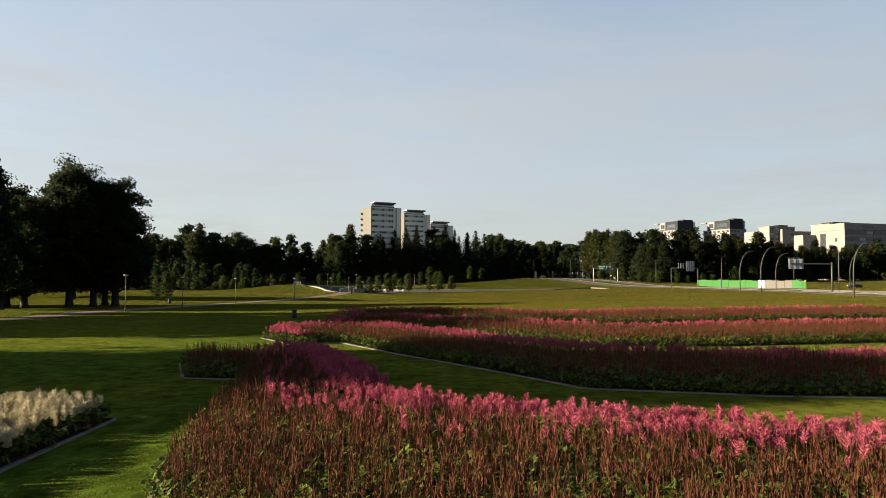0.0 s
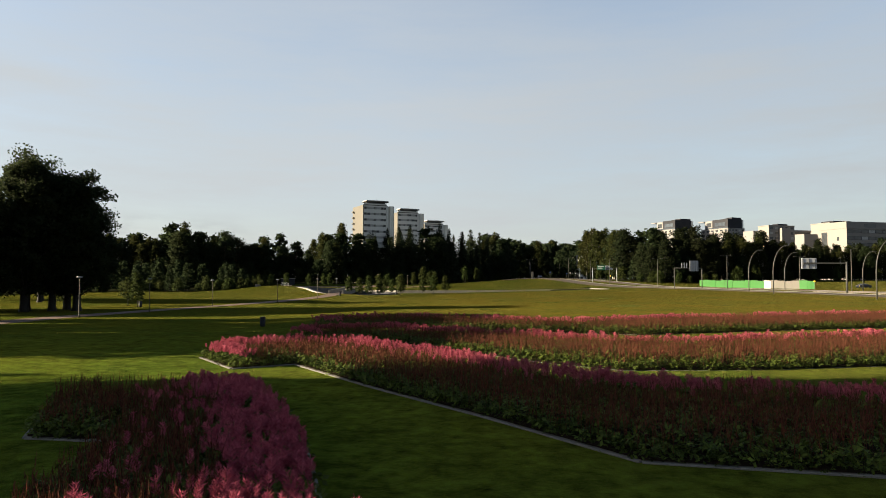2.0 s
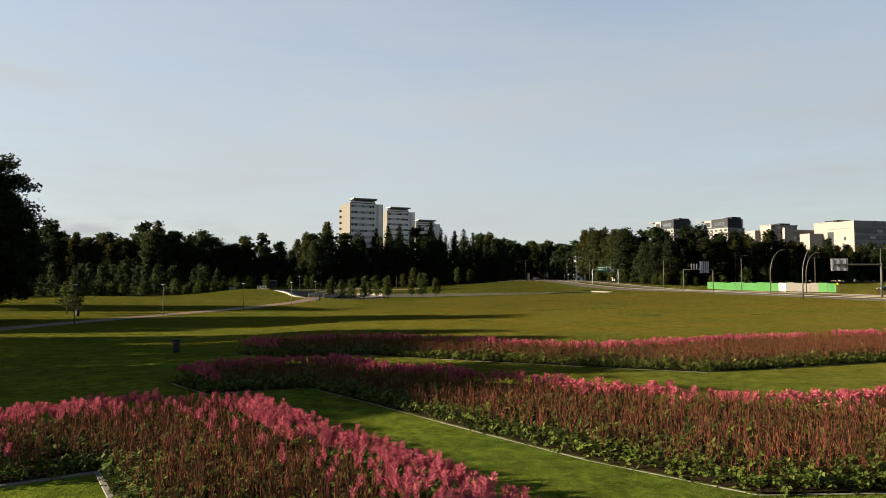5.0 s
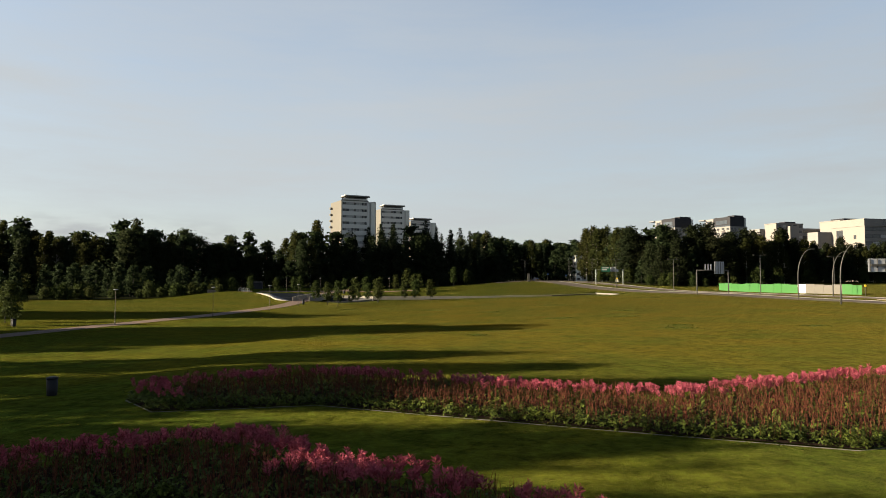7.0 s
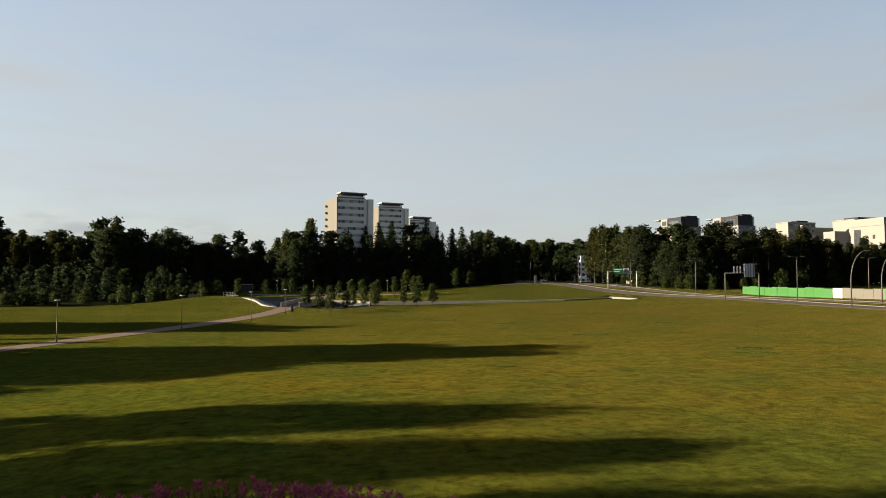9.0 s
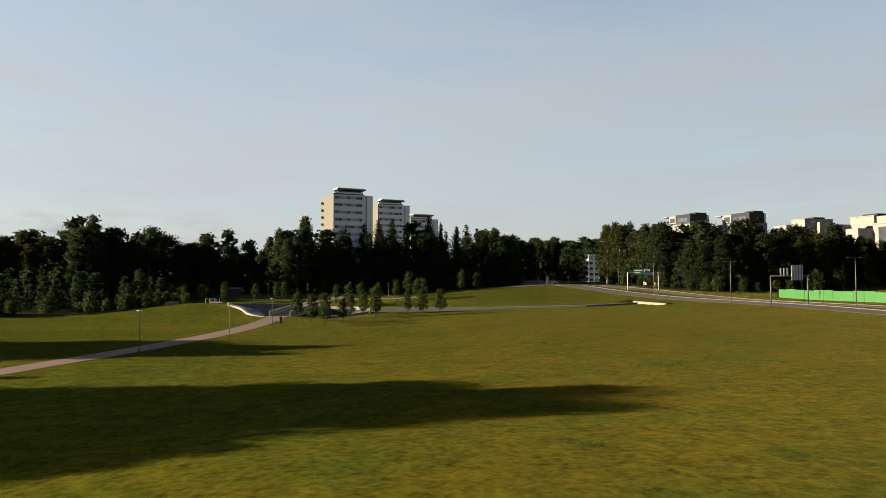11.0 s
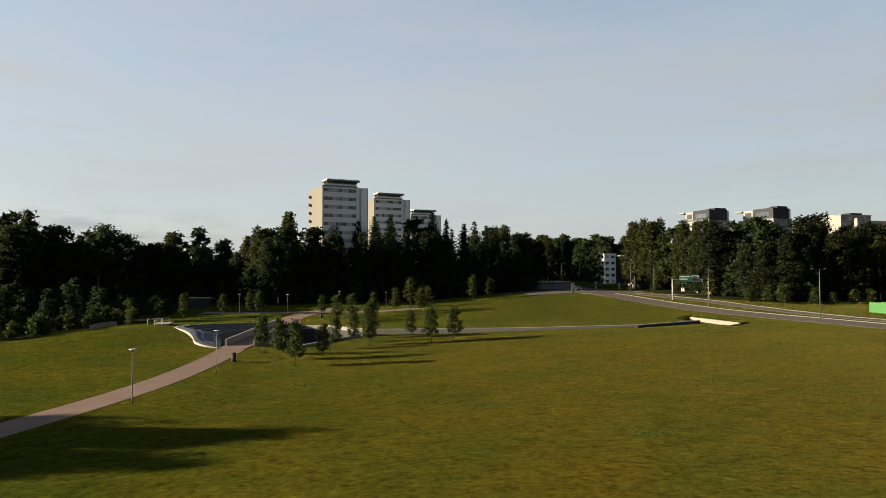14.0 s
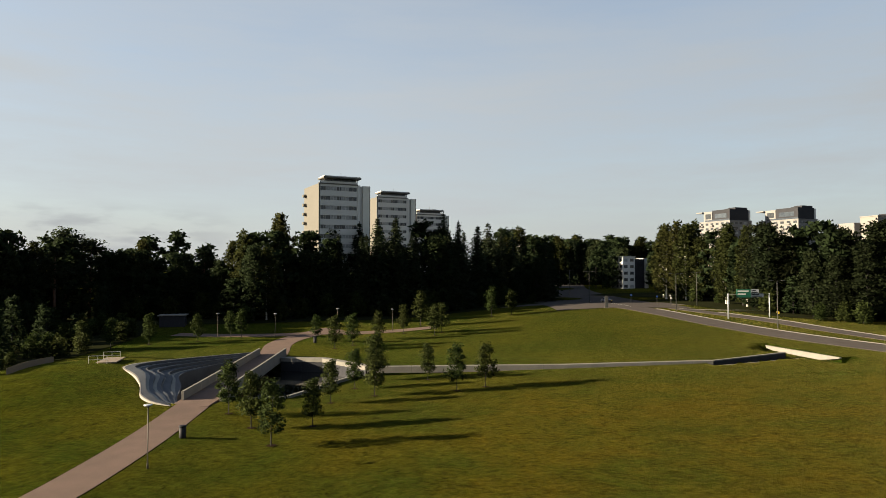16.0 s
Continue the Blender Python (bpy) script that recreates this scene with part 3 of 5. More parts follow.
RNG = np.random.default_rng(7)
PINKS = [plume_template(RNG, 19, 0.165, 0.32, 0.10, 0.55) for _ in range(8)]
FINE = [plume_template(RNG, 40, 0.125, 0.34, 0.12, 0.60, 0.055) for _ in range(8)]
SPIRES = [plume_template(RNG, 5, 0.052, 0.50, 0.0, 3.4, 0.16, False) for _ in range(6)]
LEAVES = [leaf_template(RNG, 0.125) for _ in range(4)]


def stalks(x, y, z0, z1, rng, width):
    """Thin three-cornered stalks from z0 to z1."""
    n = len(x)
    a = rng.uniform(0, 2 * np.pi, n)
    vs = np.zeros((n, 4, 3))
    for k in range(3):
        vs[:, k, 0], vs[:, k, 1], vs[:, k, 2] = x + width * np.cos(a + k * 2.1), y + width * np.sin(a + k * 2.1), z0
    vs[:, 3, 0], vs[:, 3, 1], vs[:, 3, 2] = x, y, z1
    i = np.arange(n)[:, None, None] * 4
    return vs.reshape(-1, 3), (np.array([[0, 1, 3], [1, 2, 3], [2, 0, 3]])[None] + i).reshape(-1, 3)


BEDS = []


def flower_bed(near, far, label, pink_width, tall=1.0, seed=1, heads=(M_PINK, M_RUST), density=1.0, all_plumes=False, pink_label="feathery pink plumes", leaf=1.35, leaf_density=50, pink_line=None, plumes=PINKS, curb=0.045):
    """A bed between a near edge and a far edge: soil, stone edging, leaves, red spires and a band of plumes."""
    rng = np.random.default_rng(seed)
    poly = near + far[::-1]
    BEDS.append(poly)
    cx, cy = near[0]
    bed = empty("flower_bed", cx, cy, height(cx, cy))
    tagged(bed, label, "flower bed", group="flower beds in the lawn")
    inv = Matrix.Translation((-cx, -cy, -height(cx, cy)))
    off = np.array([-cx, -cy, -height(cx, cy)])
    ends = [near[0], far[0]]
    # soil mound
    bm = bmesh.new()
    face = bm.faces.new([bm.verts.new((x - cx, y - cy, height(x, y) - height(cx, cy) + 0.06)) for x, y in poly])
    bmesh.ops.triangulate(bm, faces=[face])
    soil = part("soil", bm, M_SOIL, bed, "dark bare soil under the plants")
    # stone edging, one curb stone after another
    ring = poly + poly[:1]
    for (ax, ay), (bx, by) in zip(ring, ring[1:]):
        if max(ax, bx) > 24 and abs(ax - bx) < 0.01:
            continue
        d = Vector((bx - ax, by - ay))
        n = max(1, round(d.length / 1.0))
        u = d / n
        ang = math.atan2(d.y, d.x)
        for k in range(n):
            px, py = ax + u.x * (k + 0.5), ay + u.y * (k + 0.5)
            bm = box(bmesh.new(), -u.length / 2 + 0.006, u.length / 2 - 0.006, -curb, curb, -0.1, 0.012 + 0.4 * (curb - 0.045) + rng.uniform(-0.006, 0.006), 0.008)
            stone = part("curb_stone", bm, M_CURB, bed)
            stone.matrix_basis = pose(px - cx, py - cy, height(px, py) - height(cx, cy), 0, 0, math.degrees(ang))
    def split(x, y):
        gap = np.minimum(edge_gap(far, x, y), edge_gap(ends, x, y) * 1.3) if pink_line is None else edge_gap(pink_line, x, y)
        return gap < pink_width + 0.55 * wave(x, y, 0.55)
    rim = lambda x, y: np.clip(edge_gap(ring, x, y) / 0.8, 0.0, 1.0)
    # leaves: a low layer, densest along the front where it shows, and spilling over the edging
    x, y = sample(rng, poly, 190 * density)
    edge = np.minimum(edge_gap(near, x, y), edge_gap(ends, x, y)) < 1.1
    keep = edge | (rng.uniform(0, 1, len(x)) < leaf_density / 190)
    x, y, edge = x[keep], y[keep], edge[keep]
    r = rim(x, y)
    lim = (0.43 + 0.08 * r + 0.06 * wave(x, y, 1.1)) * tall
    z = land(x, y) + lim * np.where(edge, rng.uniform(0.08, 1.0, len(x)), np.sqrt(rng.uniform(0.3, 1.0, len(x))))
    x, y = x + rng.normal(0, 0.06, len(x)), y - np.abs(rng.normal(0, 0.08, len(x)))
    v, f = scatter(rng, LEAVES, np.stack([x, y, z], 1), np.where(edge, 0.9, leaf) * rng.uniform(0.75, 1.35, len(x)), 0.55)
    ob = mesh_from("foliage", v + off, f, M_LEAF)
    ob["kind"] = "stuff"
    under(ob, bed, "dense green divided leaves")
    # red spires
    x, y = sample(rng, poly, 48 * density)
    p = split(x, y)
    keep = (~p) & (edge_gap(ring, x, y) > 0.18) if not all_plumes else np.zeros(len(x), bool)
    keep &= rng.uniform(0, 1, len(x)) < 0.80 + 0.25 * wave(x, y, 1.9)
    x, y = x[keep], y[keep]
    if len(x):
        h = (0.60 + 0.18 * rim(x, y) + 0.05 * wave(x, y, 0.9) + rng.normal(0, 0.07, len(x))) * tall
        z = land(x, y)
        v, f = scatter(rng, SPIRES, np.stack([x, y, z + h - 0.30], 1), rng.uniform(0.8, 1.2, len(x)), 0.10)
        v2, f2 = stalks(x, y, z + 0.2, z + h + 0.10, rng, 0.005)
        ob = mesh_from("spire", np.concatenate([v, v2]) + off, np.concatenate([f, f2 + len(v)]), heads[1])
        ob["kind"] = "stuff"
        under(ob, bed, "thin faded rust-red flower spires")
    # plumes
    x, y = sample(rng, poly, (46 if plumes is PINKS else 44) * density)
    p = split(x, y) if not all_plumes else np.ones(len(x), bool)
    stray = (edge_gap(pink_line or far, x, y) < pink_width * 2.0) & (rng.uniform(0, 1, len(x)) < 0.10)
    keep = (p | stray) & (edge_gap(ring, x, y) > 0.12)
    keep &= rng.uniform(0, 1, len(x)) < 0.70 + 0.40 * wave(x, y, 2.1)
    x, y = x[keep], y[keep]
    h = (0.70 + 0.14 * rim(x, y) + 0.05 * wave(x, y, 1.3) + rng.normal(0, 0.07, len(x))) * tall
    z = land(x, y)
    v, f = scatter(rng, plumes, np.stack([x, y, z + h - 0.2], 1), (0.8 if plumes is PINKS else 0.80) * rng.uniform(0.75, 1.35, len(x)), 0.16)
    ob = mesh_from("plume", v + off, f, heads[0])
    ob["kind"] = "stuff"
    under(ob, bed, pink_label)
    return bed


flower_bed([(-9.4, 27.6), (-6.9, 27.2), (-5.6, 20.0), (-5.1, 16.5), (-4.2, 13.2), (-2.0, 9.0), (4.0, 6.0), (18.0, 4.2)],
           [(-11.2, 31.8), (-5.3, 33.4), (-4.3, 31.7), (-1.9, 25.8), (-0.5, 20.6), (1.0, 19.4), (10.2, 16.4), (18.0, 14.7)],
           "flower bed of pink plumes and faded rust-red spires, stone edged", 1.9, 1.0, 3, density=1.0, leaf=1.15, leaf_density=85, pink_line=[(-4.9, 32.6), (-4.3, 31.7), (-1.9, 25.8), (-0.5, 20.6), (1.0, 19.4), (10.2, 16.4), (18.0, 14.7)], plumes=FINE, curb=0.11)
flower_bed([(-8.3, 40.4), (-5.8, 42.0), (-1.4, 35.4), (2.4, 30.2), (5.6, 25.4), (11.4, 24.1), (26.0, 23.5)],
           [(-11.2, 44.5), (-8.6, 47.4), (-3.5, 48.2), (-1.3, 45.0), (1.4, 41.6), (5.3, 36.4), (7.9, 33.5), (13.5, 31.4), (26.0, 31.2)],
           "angled flower bed of pink astilbe with rust-red spires along its front", 1.5, 1.0, 4, density=0.85, plumes=FINE, curb=0.11, leaf_density=60, leaf=1.15)
flower_bed([(-6.9, 52.6), (-3.2, 54.3), (-0.2, 50.8), (3.7, 46.0), (6.2, 43.0), (9.2, 40.3), (15.5, 40.5), (24.0, 42.2), (38.0, 45.6)],
           [(-9.4, 55.2), (-7.8, 57.2), (-4.5, 58.8), (-1.6, 58.5), (0.0, 56.4), (3.2, 54.8), (7.3, 51.6), (9.4, 50.3), (14.0, 48.4), (22.0, 50.6), (38.0, 54.5)],
           "long flower bed of rust-red spires and pink plumes edged with stone", 1.15, 1.0, 5, density=0.75, leaf=1.4, leaf_density=32, curb=0.035)
flower_bed([(-8.2, 64.8), (-2.0, 66.1), (2.5, 64.2), (9.0, 61.5), (15.6, 58.8), (19.5, 60.0), (31.6, 64.0), (50.0, 69.8)],
           [(-10.4, 67.4), (-7.0, 70.2), (-3.3, 71.8), (-0.9, 71.5), (4.8, 68.6), (10.0, 66.7), (12.5, 66.0), (17.8, 68.6), (25.0, 71.5), (50.0, 80.4)],
           "flower bed of dark red spires and pink plumes beside open lawn", 1.0, 1.0, 6, density=0.7, leaf=1.4, leaf_density=30, curb=0.035)
flower_bed([(-16.0, 8.0), (-8.0, 8.0)], [(-16.0, 20.15), (-8.3, 20.15)], "flower bed of creamy white astilbe plumes in stone edging", 3.0, 0.88, 8, heads=(M_CREAM, M_RUST), all_plumes=True, pink_label="creamy white feathery plumes", density=1.2, plumes=FINE, curb=0.11)


# ---- trees ----
LEAF_CARD = (np.array([(-0.38, -0.30, 0.0), (0.62, 0.04, 0.0), (-0.24, 0.32, 0.0)]), np.array([(0, 1, 2)]))


def cards(rng, xyz, size, flat=0.5):
    """Small pointed leaf sprays at places, turned at random; flat: 1 keeps them level."""
    n = len(xyz)
    d = rng.normal(size=(n, 3))
    d[:, 2] *= 1 - flat
    d /= np.linalg.norm(d, axis=1)[:, None]
    s = np.cross(d, rng.normal(size=(n, 3)))
    s /= np.linalg.norm(s, axis=1)[:, None]
    u = np.cross(d, s)
    tv, tf = LEAF_CARD
    size = np.broadcast_to(size, n)[:, None, None]
    v = xyz[:, None, :] + size * (tv[None, :, :1] * d[:, None, :] + tv[None, :, 1:2] * s[:, None, :] * 1.3 + tv[None, :, 2:] * u[:, None, :])
    return v.reshape(-1, 3), (tf[None] + (np.arange(n) * 3)[:, None, None]).reshape(-1, 3)


def join_tubes(tubes):
    vs, fs = [], []
    for v, f in tubes:
        k = len(vs)
        vs += v
        fs += [tuple(i + k for i in q) for q in f]
    return vs, fs


def crown_mesh(name, v, f, mat, tree, out=None):
    """A crown of leaf sprays; out: the way each spray faces, so that clumps shade as rounded masses."""
    if out is not None:
        n = np.cross(v[f[:, 1]] - v[f[:, 0]], v[f[:, 2]] - v[f[:, 0]])
        flip = (n * out).sum(1) < 0
        f[flip] = f[flip][:, ::-1]
    ob = mesh_from(name, v, f, mat, smooth=out is not None)
    if out is not None:
        ob.data.normals_split_custom_set_from_vertices(np.repeat(out, 3, 0).tolist())
    return under(ob, tree)


def facing(rng, towards, rough=0.75):
    n = towards / (np.linalg.norm(towards, axis=1)[:, None] + 1e-6) + rng.normal(0, rough, towards.shape)
    return n / np.linalg.norm(n, axis=1)[:, None]


def broadleaf(seed, tall, spread, clear, leaves, leaf, bark=M_BARK, foliage=M_BROADLEAF, blobs=34, label="", category="tree", droop=0.0, belly=0.45, name="tree", thick=0.028, clump=(0.30, 0.52)):
    """A leafy tree: tapered trunk, limbs that end in clumps, and a crown of leaf sprays with gaps."""
    rng = np.random.default_rng(seed)
    tree = empty(name, 0, 0, 0)
    tagged(tree, label, category)
    lean = rng.normal(0, 0.02, 2) * tall
    trunk_pts = [(lean[0] * t * t, lean[1] * t * t, tall * 0.88 * t) for t in (-0.03, 0, 0.04, 0.2, 0.45, 0.7, 1.0)]
    rad = [tall * thick * k for k in (1.25, 1.25, 0.95, 0.8, 0.58, 0.34, 0.06)]
    tubes = [tube(trunk_pts, rad, 7)]
    centres = []
    for k in range(blobs):
        t = (k + 0.5) / blobs
        h = clear + (tall - clear) * (0.06 + 0.9 * t)
        rel = (h - clear) / (tall - clear)
        w = spread * (math.sin(math.pi * min(1, rel * 0.92 + 0.07)) ** 0.6) * (1.15 - belly * rel)
        a = k * 2.399 + rng.uniform(-0.5, 0.5)
        r = w * rng.uniform(0.35, 0.98)
        c = np.array([r * math.cos(a), r * math.sin(a), h + rng.normal(0, 0.03) * tall])
        centres.append((c, spread * rng.uniform(*clump)))
        if k % 2 == 0:
            z0 = max(clear * 0.75, h - r * 0.75)
            p0 = np.array([lean[0] * (z0 / tall) ** 2, lean[1] * (z0 / tall) ** 2, z0])
            m = p0 * 0.5 + c * 0.5 + np.array([0, 0, 0.06 * r])
            q = tall * thick * 0.3
            tubes.append(tube([p0, m, c], [q, q * 0.6, q * 0.15], 3))
    vs, fs = join_tubes(tubes)
    under(mesh_from("trunk", vs, fs, bark, smooth=True), tree)
    per = max(8, leaves // blobs)
    pts, away = [], []
    for c, r in centres:
        q = rng.normal(0, 0.5, size=(per, 3))
        q *= (r / np.maximum(1.0, np.linalg.norm(q, axis=1) / 1.1))[:, None] * np.array([1, 1, 0.8])
        if droop:
            q[:, 2] -= droop * r * rng.uniform(0, 1, per) ** 2
        pts.append(c + q)
        away.append(0.45 * q / r + np.array([c[0], c[1], 0.22 * spread]) / spread)
    pts = np.concatenate(pts)
    pts[:, 2] = np.maximum(pts[:, 2], clear * 0.72)
    v, f = cards(rng, pts, leaf * rng.uniform(0.6, 1.4, len(pts)), 0.25)
    crown_mesh("crown", v, f, foliage, tree, facing(rng, np.concatenate(away)))
    return tree


def spruce(seed, tall, spread, tiers, label="", leaf=0.9, clear=0.08):
    """A spruce: straight trunk and drooping whorls of boughs that shorten to a spire."""
    rng = np.random.default_rng(seed)
    tree = empty("spruce_tree", 0, 0, 0)
    tagged(tree, label, "conifer")
    vs, fs = tube([(0, 0, -0.4), (0, 0, tall * 0.5), (0, 0, tall)], [tall * 0.016, tall * 0.009, 0.02], 7)
    under(mesh_from("trunk", vs, fs, M_BARK, smooth=True), tree)
    pts, sz = [], []
    for k in range(tiers):
        t = k / tiers
        h = tall * (clear + (0.985 - clear) * t)
        reach = spread * (1 - t) ** 0.68 * rng.uniform(0.8, 1.15) + 0.12
        n = max(6, int(9 * (1 - t) + 6))
        for b in range(n):
            a = 2 * math.pi * (b + rng.uniform(-0.3, 0.3)) / n + k * 2.4
            rr = reach * rng.uniform(0.7, 1.12)
            m = max(2, int(rr / 0.40))
            for j in range(m):
                u = (j + 0.6) / m
                pts.append((math.cos(a) * rr * u + rng.normal(0, 0.1), math.sin(a) * rr * u + rng.normal(0, 0.1), h - rr * 0.34 * u * u + rng.normal(0, 0.10) + 0.12 * u))
                sz.append(leaf * (1.15 - 0.4 * u) * (0.7 + 0.3 * (1 - t)))
    for j in range(10):
        pts.append((rng.normal(0, 0.08), rng.normal(0, 0.08), tall * (0.94 + 0.06 * j / 10)))
        sz.append(leaf * 0.35)
    pts = np.array(pts)
    v, f = cards(rng, pts, np.array(sz), 0.55)
    crown_mesh("crown", v, f, M_NEEDLE, tree, facing(rng, np.stack([pts[:, 0], pts[:, 1], 0.35 * spread + 0 * pts[:, 0]], 1)))
    return tree


def pine(seed, tall, label=""):
    """A Scots pine: bare reddish trunk and an uneven crown of clumps."""
    rng = np.random.default_rng(seed)
    tree = empty("pine_tree", 0, 0, 0)
    tagged(tree, label, "conifer")
    tubes = [tube([(0, 0, -0.4), (0.15, 0, tall * 0.4), (0.0, 0.2, tall * 0.95)], [tall * 0.014, tall * 0.011, 0.05], 7)]
    pts, away = [], []
    for k in range(22):
        h = tall * (0.46 + 0.52 * (k + rng.uniform(0, 1)) / 22)
        w = 3.0 * (1.1 - ((h / tall - 0.46) / 0.56) ** 1.6)
        a = rng.uniform(0, 6.28)
        c = np.array([w * rng.uniform(0.3, 1) * math.cos(a), w * rng.uniform(0.3, 1) * math.sin(a), h])
        tubes.append(tube([(0, 0, h - 0.5), c * np.array([0.6, 0.6, 1]), c], [0.10, 0.07, 0.03], 4))
        q = rng.normal(size=(170, 3)) * np.array([0.85, 0.85, 0.46])
        pts.append(c + q)
        away.append(q + np.array([c[0], c[1], 0.6]) * 0.4)
    vs, fs = join_tubes(tubes)
    under(mesh_from("trunk", vs, fs, M_PINE_BARK, smooth=True), tree)
    v, f = cards(rng, np.concatenate(pts), 0.52 * rng.uniform(0.6, 1.3, 22 * 170), 0.2)
    crown_mesh("crown", v, f, M_NEEDLE, tree, facing(rng, np.concatenate(away)))
    return tree


def plant(proto, x, y, turn=0.0, size=1.0, wide=None, sink=0.0, label=""):
    ob = copy_thing(proto, pose(x, y, height(x, y) - sink, 0, 0, turn))
    ob.scale = (wide or size, wide or size, size)
    if label:
        ob["label"] = label
    return ob


DEEP = []


def plant_deep(x, y, turn, size, wide):
    DEEP.append((x, y, height(x, y) - 0.1, math.radians(turn), size, wide))


def build_deep_wood(protos):
    """The uncountable depth of the wood: all its leafy crowns and trunks as one thing."""
    wood = empty("woodland", 0, 330, 0)
    tagged(wood, "dark leafy depth of the wood behind its edge", "wood", kind="stuff")
    cv, cf, cn, tv, tf, base, tb = [], [], [], [], [], 0, 0
    data = []
    for p in protos:
        me = next(o for o in p.children if o.name.startswith("crown")).data
        co, tri, nor = np.zeros(len(me.vertices) * 3), np.zeros(len(me.loops), int), np.zeros(len(me.loops) * 3)
        me.vertices.foreach_get("co", co)
        me.loops.foreach_get("vertex_index", tri)
        me.corner_normals.foreach_get("vector", nor)
        n = np.zeros((len(me.vertices), 3))
        n[tri] = nor.reshape(-1, 3)
        data.append((co.reshape(-1, 3), tri.reshape(-1, 3), n))
    ring = np.array([(math.cos(a), math.sin(a)) for a in np.arange(5) * 2 * math.pi / 5])
    for i, (x, y, z, a, s, w) in enumerate(DEEP):
        co, tri, n = data[i % len(data)]
        c, d = math.cos(a), math.sin(a)
        turned = lambda q: np.stack([q[:, 0] * c - q[:, 1] * d, q[:, 0] * d + q[:, 1] * c, q[:, 2]], 1)
        cv.append(turned(co) * np.array([w, w, s]) + np.array([x, y - 330, z]))
        cn.append(turned(n))
        cf.append(tri + base)
        base += len(co)
        low, top = ring * 0.30 * s, ring * 0.08 * s
        tv += [(x + p[0], y - 330 + p[1], z - 0.3) for p in low] + [(x + p[0], y - 330 + p[1], z + 17 * s) for p in top]
        tf += [(tb + k, tb + (k + 1) % 5, tb + 5 + (k + 1) % 5, tb + 5 + k) for k in range(5)]
        tb += 10
    ob = mesh_from("crown", np.concatenate(cv), np.concatenate(cf), M_BROADLEAF, smooth=True)
    ob.data.normals_split_custom_set_from_vertices(np.concatenate(cn).tolist())
    ob["kind"] = "stuff"
    under(ob, wood)
    ob = mesh_from("trunk", tv, tf, M_BARK)
    ob["kind"] = "stuff"
    under(ob, wood)


def discard(proto):
    for o in [*proto.children_recursive, proto]:
        bpy.data.objects.remove(o)


TR = random.Random(11)

# big trees beside the footpath: a row that throws long shadows over the lawn and the beds
BIG = [broadleaf(20 + k, 21.5, 6.0, 2.8, 26000, 0.38, blobs=170, clump=(0.12, 0.30), label="tall dark green leafy tree with a full crown beside the footpath", name="linden_tree", belly=0.35) for k in range(3)]
ROW = [(-57, 102, 0.98, 0.95), (-55.2, 105.5, 0.94, 0.9), (-52.7, 107.4, 0.93, 1.02), (-57, 112.5, 0.84, 0.95), (-59.6, 106.5, 1.02, 1.0), (-60, 96, 0.72, 0.9), (-59, 89.5, 0.50, 0.8), (-66, 101, 0.86, 1.0),
       (-54, 77.0, 0.88, 0.70), (-54, 69.3, 0.92, 0.66), (-54, 61.8, 1.02, 0.74), (-54, 52.0, 0.88, 0.84), (-54, 44.8, 0.89, 0.84), (-54, 25.0, 1.05, 1.0), (-54, 18.8, 1.06, 0.95),
       # the four at x -64 and the next three: unseen, added to deepen shade
       (-64, 51.0, 0.93, 0.82), (-64, 44.4, 0.93, 0.82), (-64, 24.0, 1.2, 1.0), (-64, 17.4, 1.2, 0.95), (-78, 99, 0.85, 1.1), (-80, 106, 0.9, 1.1), (-92, 98, 0.9, 1.2), (-80, 143.5, 0.93, 0.72), (-77, 138, 0.80, 0.7), (-92, 146, 0.9, 0.8)]
SIDE = [broadleaf(120 + k, 21.5, 6.0, 2.8, 8400, 0.80, blobs=80, clump=(0.25, 0.48), label="tall dark green leafy tree near the footpath, mostly unseen, for its shade", name="linden_tree", belly=0.35) for k in range(2)]
for i, (x, y, s, w) in enumerate(ROW):
    plant(BIG[i % 3] if y > 80 and x > -70 else SIDE[i % 2], x, y, TR.uniform(0, 360), s, w)
for p in BIG + SIDE:
    discard(p)

# woods
SPRUCES = [spruce(40, 27, 4.4, 44, "dark green spruce with a pointed top in the wood", 1.0), spruce(41, 24, 3.8, 40, "slender dark spruce at the edge of the wood", 0.95), spruce(42, 29, 4.7, 46, "tall dark spruce in the wood", 1.0)]
PINES = [pine(50, 24, "tall pine with a bare trunk in the wood"), pine(51, 22, "pine with an uneven crown in the wood")]
BIRCHES = [broadleaf(60 + k, 24, 3.7, 2.4, 4000, 0.63, M_BIRCH_BARK, M_BIRCH_LEAF, 100, "birch with a pale trunk and drooping olive-green leaves", "tree", 2.2, 0.5, "birch_tree", 0.011, (0.16, 0.36)) for k in range(3)]
LEAFY = [broadleaf(70 + k, 21, 4.1, 1.2, 5600, 0.62, M_BARK, M_BROADLEAF, 110, "dense dark leafy tree in the wood", "tree", 0.5, 0.45, "broadleaf_tree", 0.016, (0.18, 0.42)) for k in range(3)]
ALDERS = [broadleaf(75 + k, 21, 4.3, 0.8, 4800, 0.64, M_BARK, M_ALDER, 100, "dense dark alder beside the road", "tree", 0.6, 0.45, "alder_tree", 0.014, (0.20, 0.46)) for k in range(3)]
# the same trees with a coarser crown, for the depth of the wood
LEAFY_DEEP = [broadleaf(170 + k, 21, 4.6, 1.0, 1400, 1.12, M_BARK, M_BROADLEAF, 48, "dense dark leafy tree in the depth of the wood", "tree", 0.4, 0.4, "broadleaf_tree", 0.016, (0.20, 0.40)) for k in range(2)]
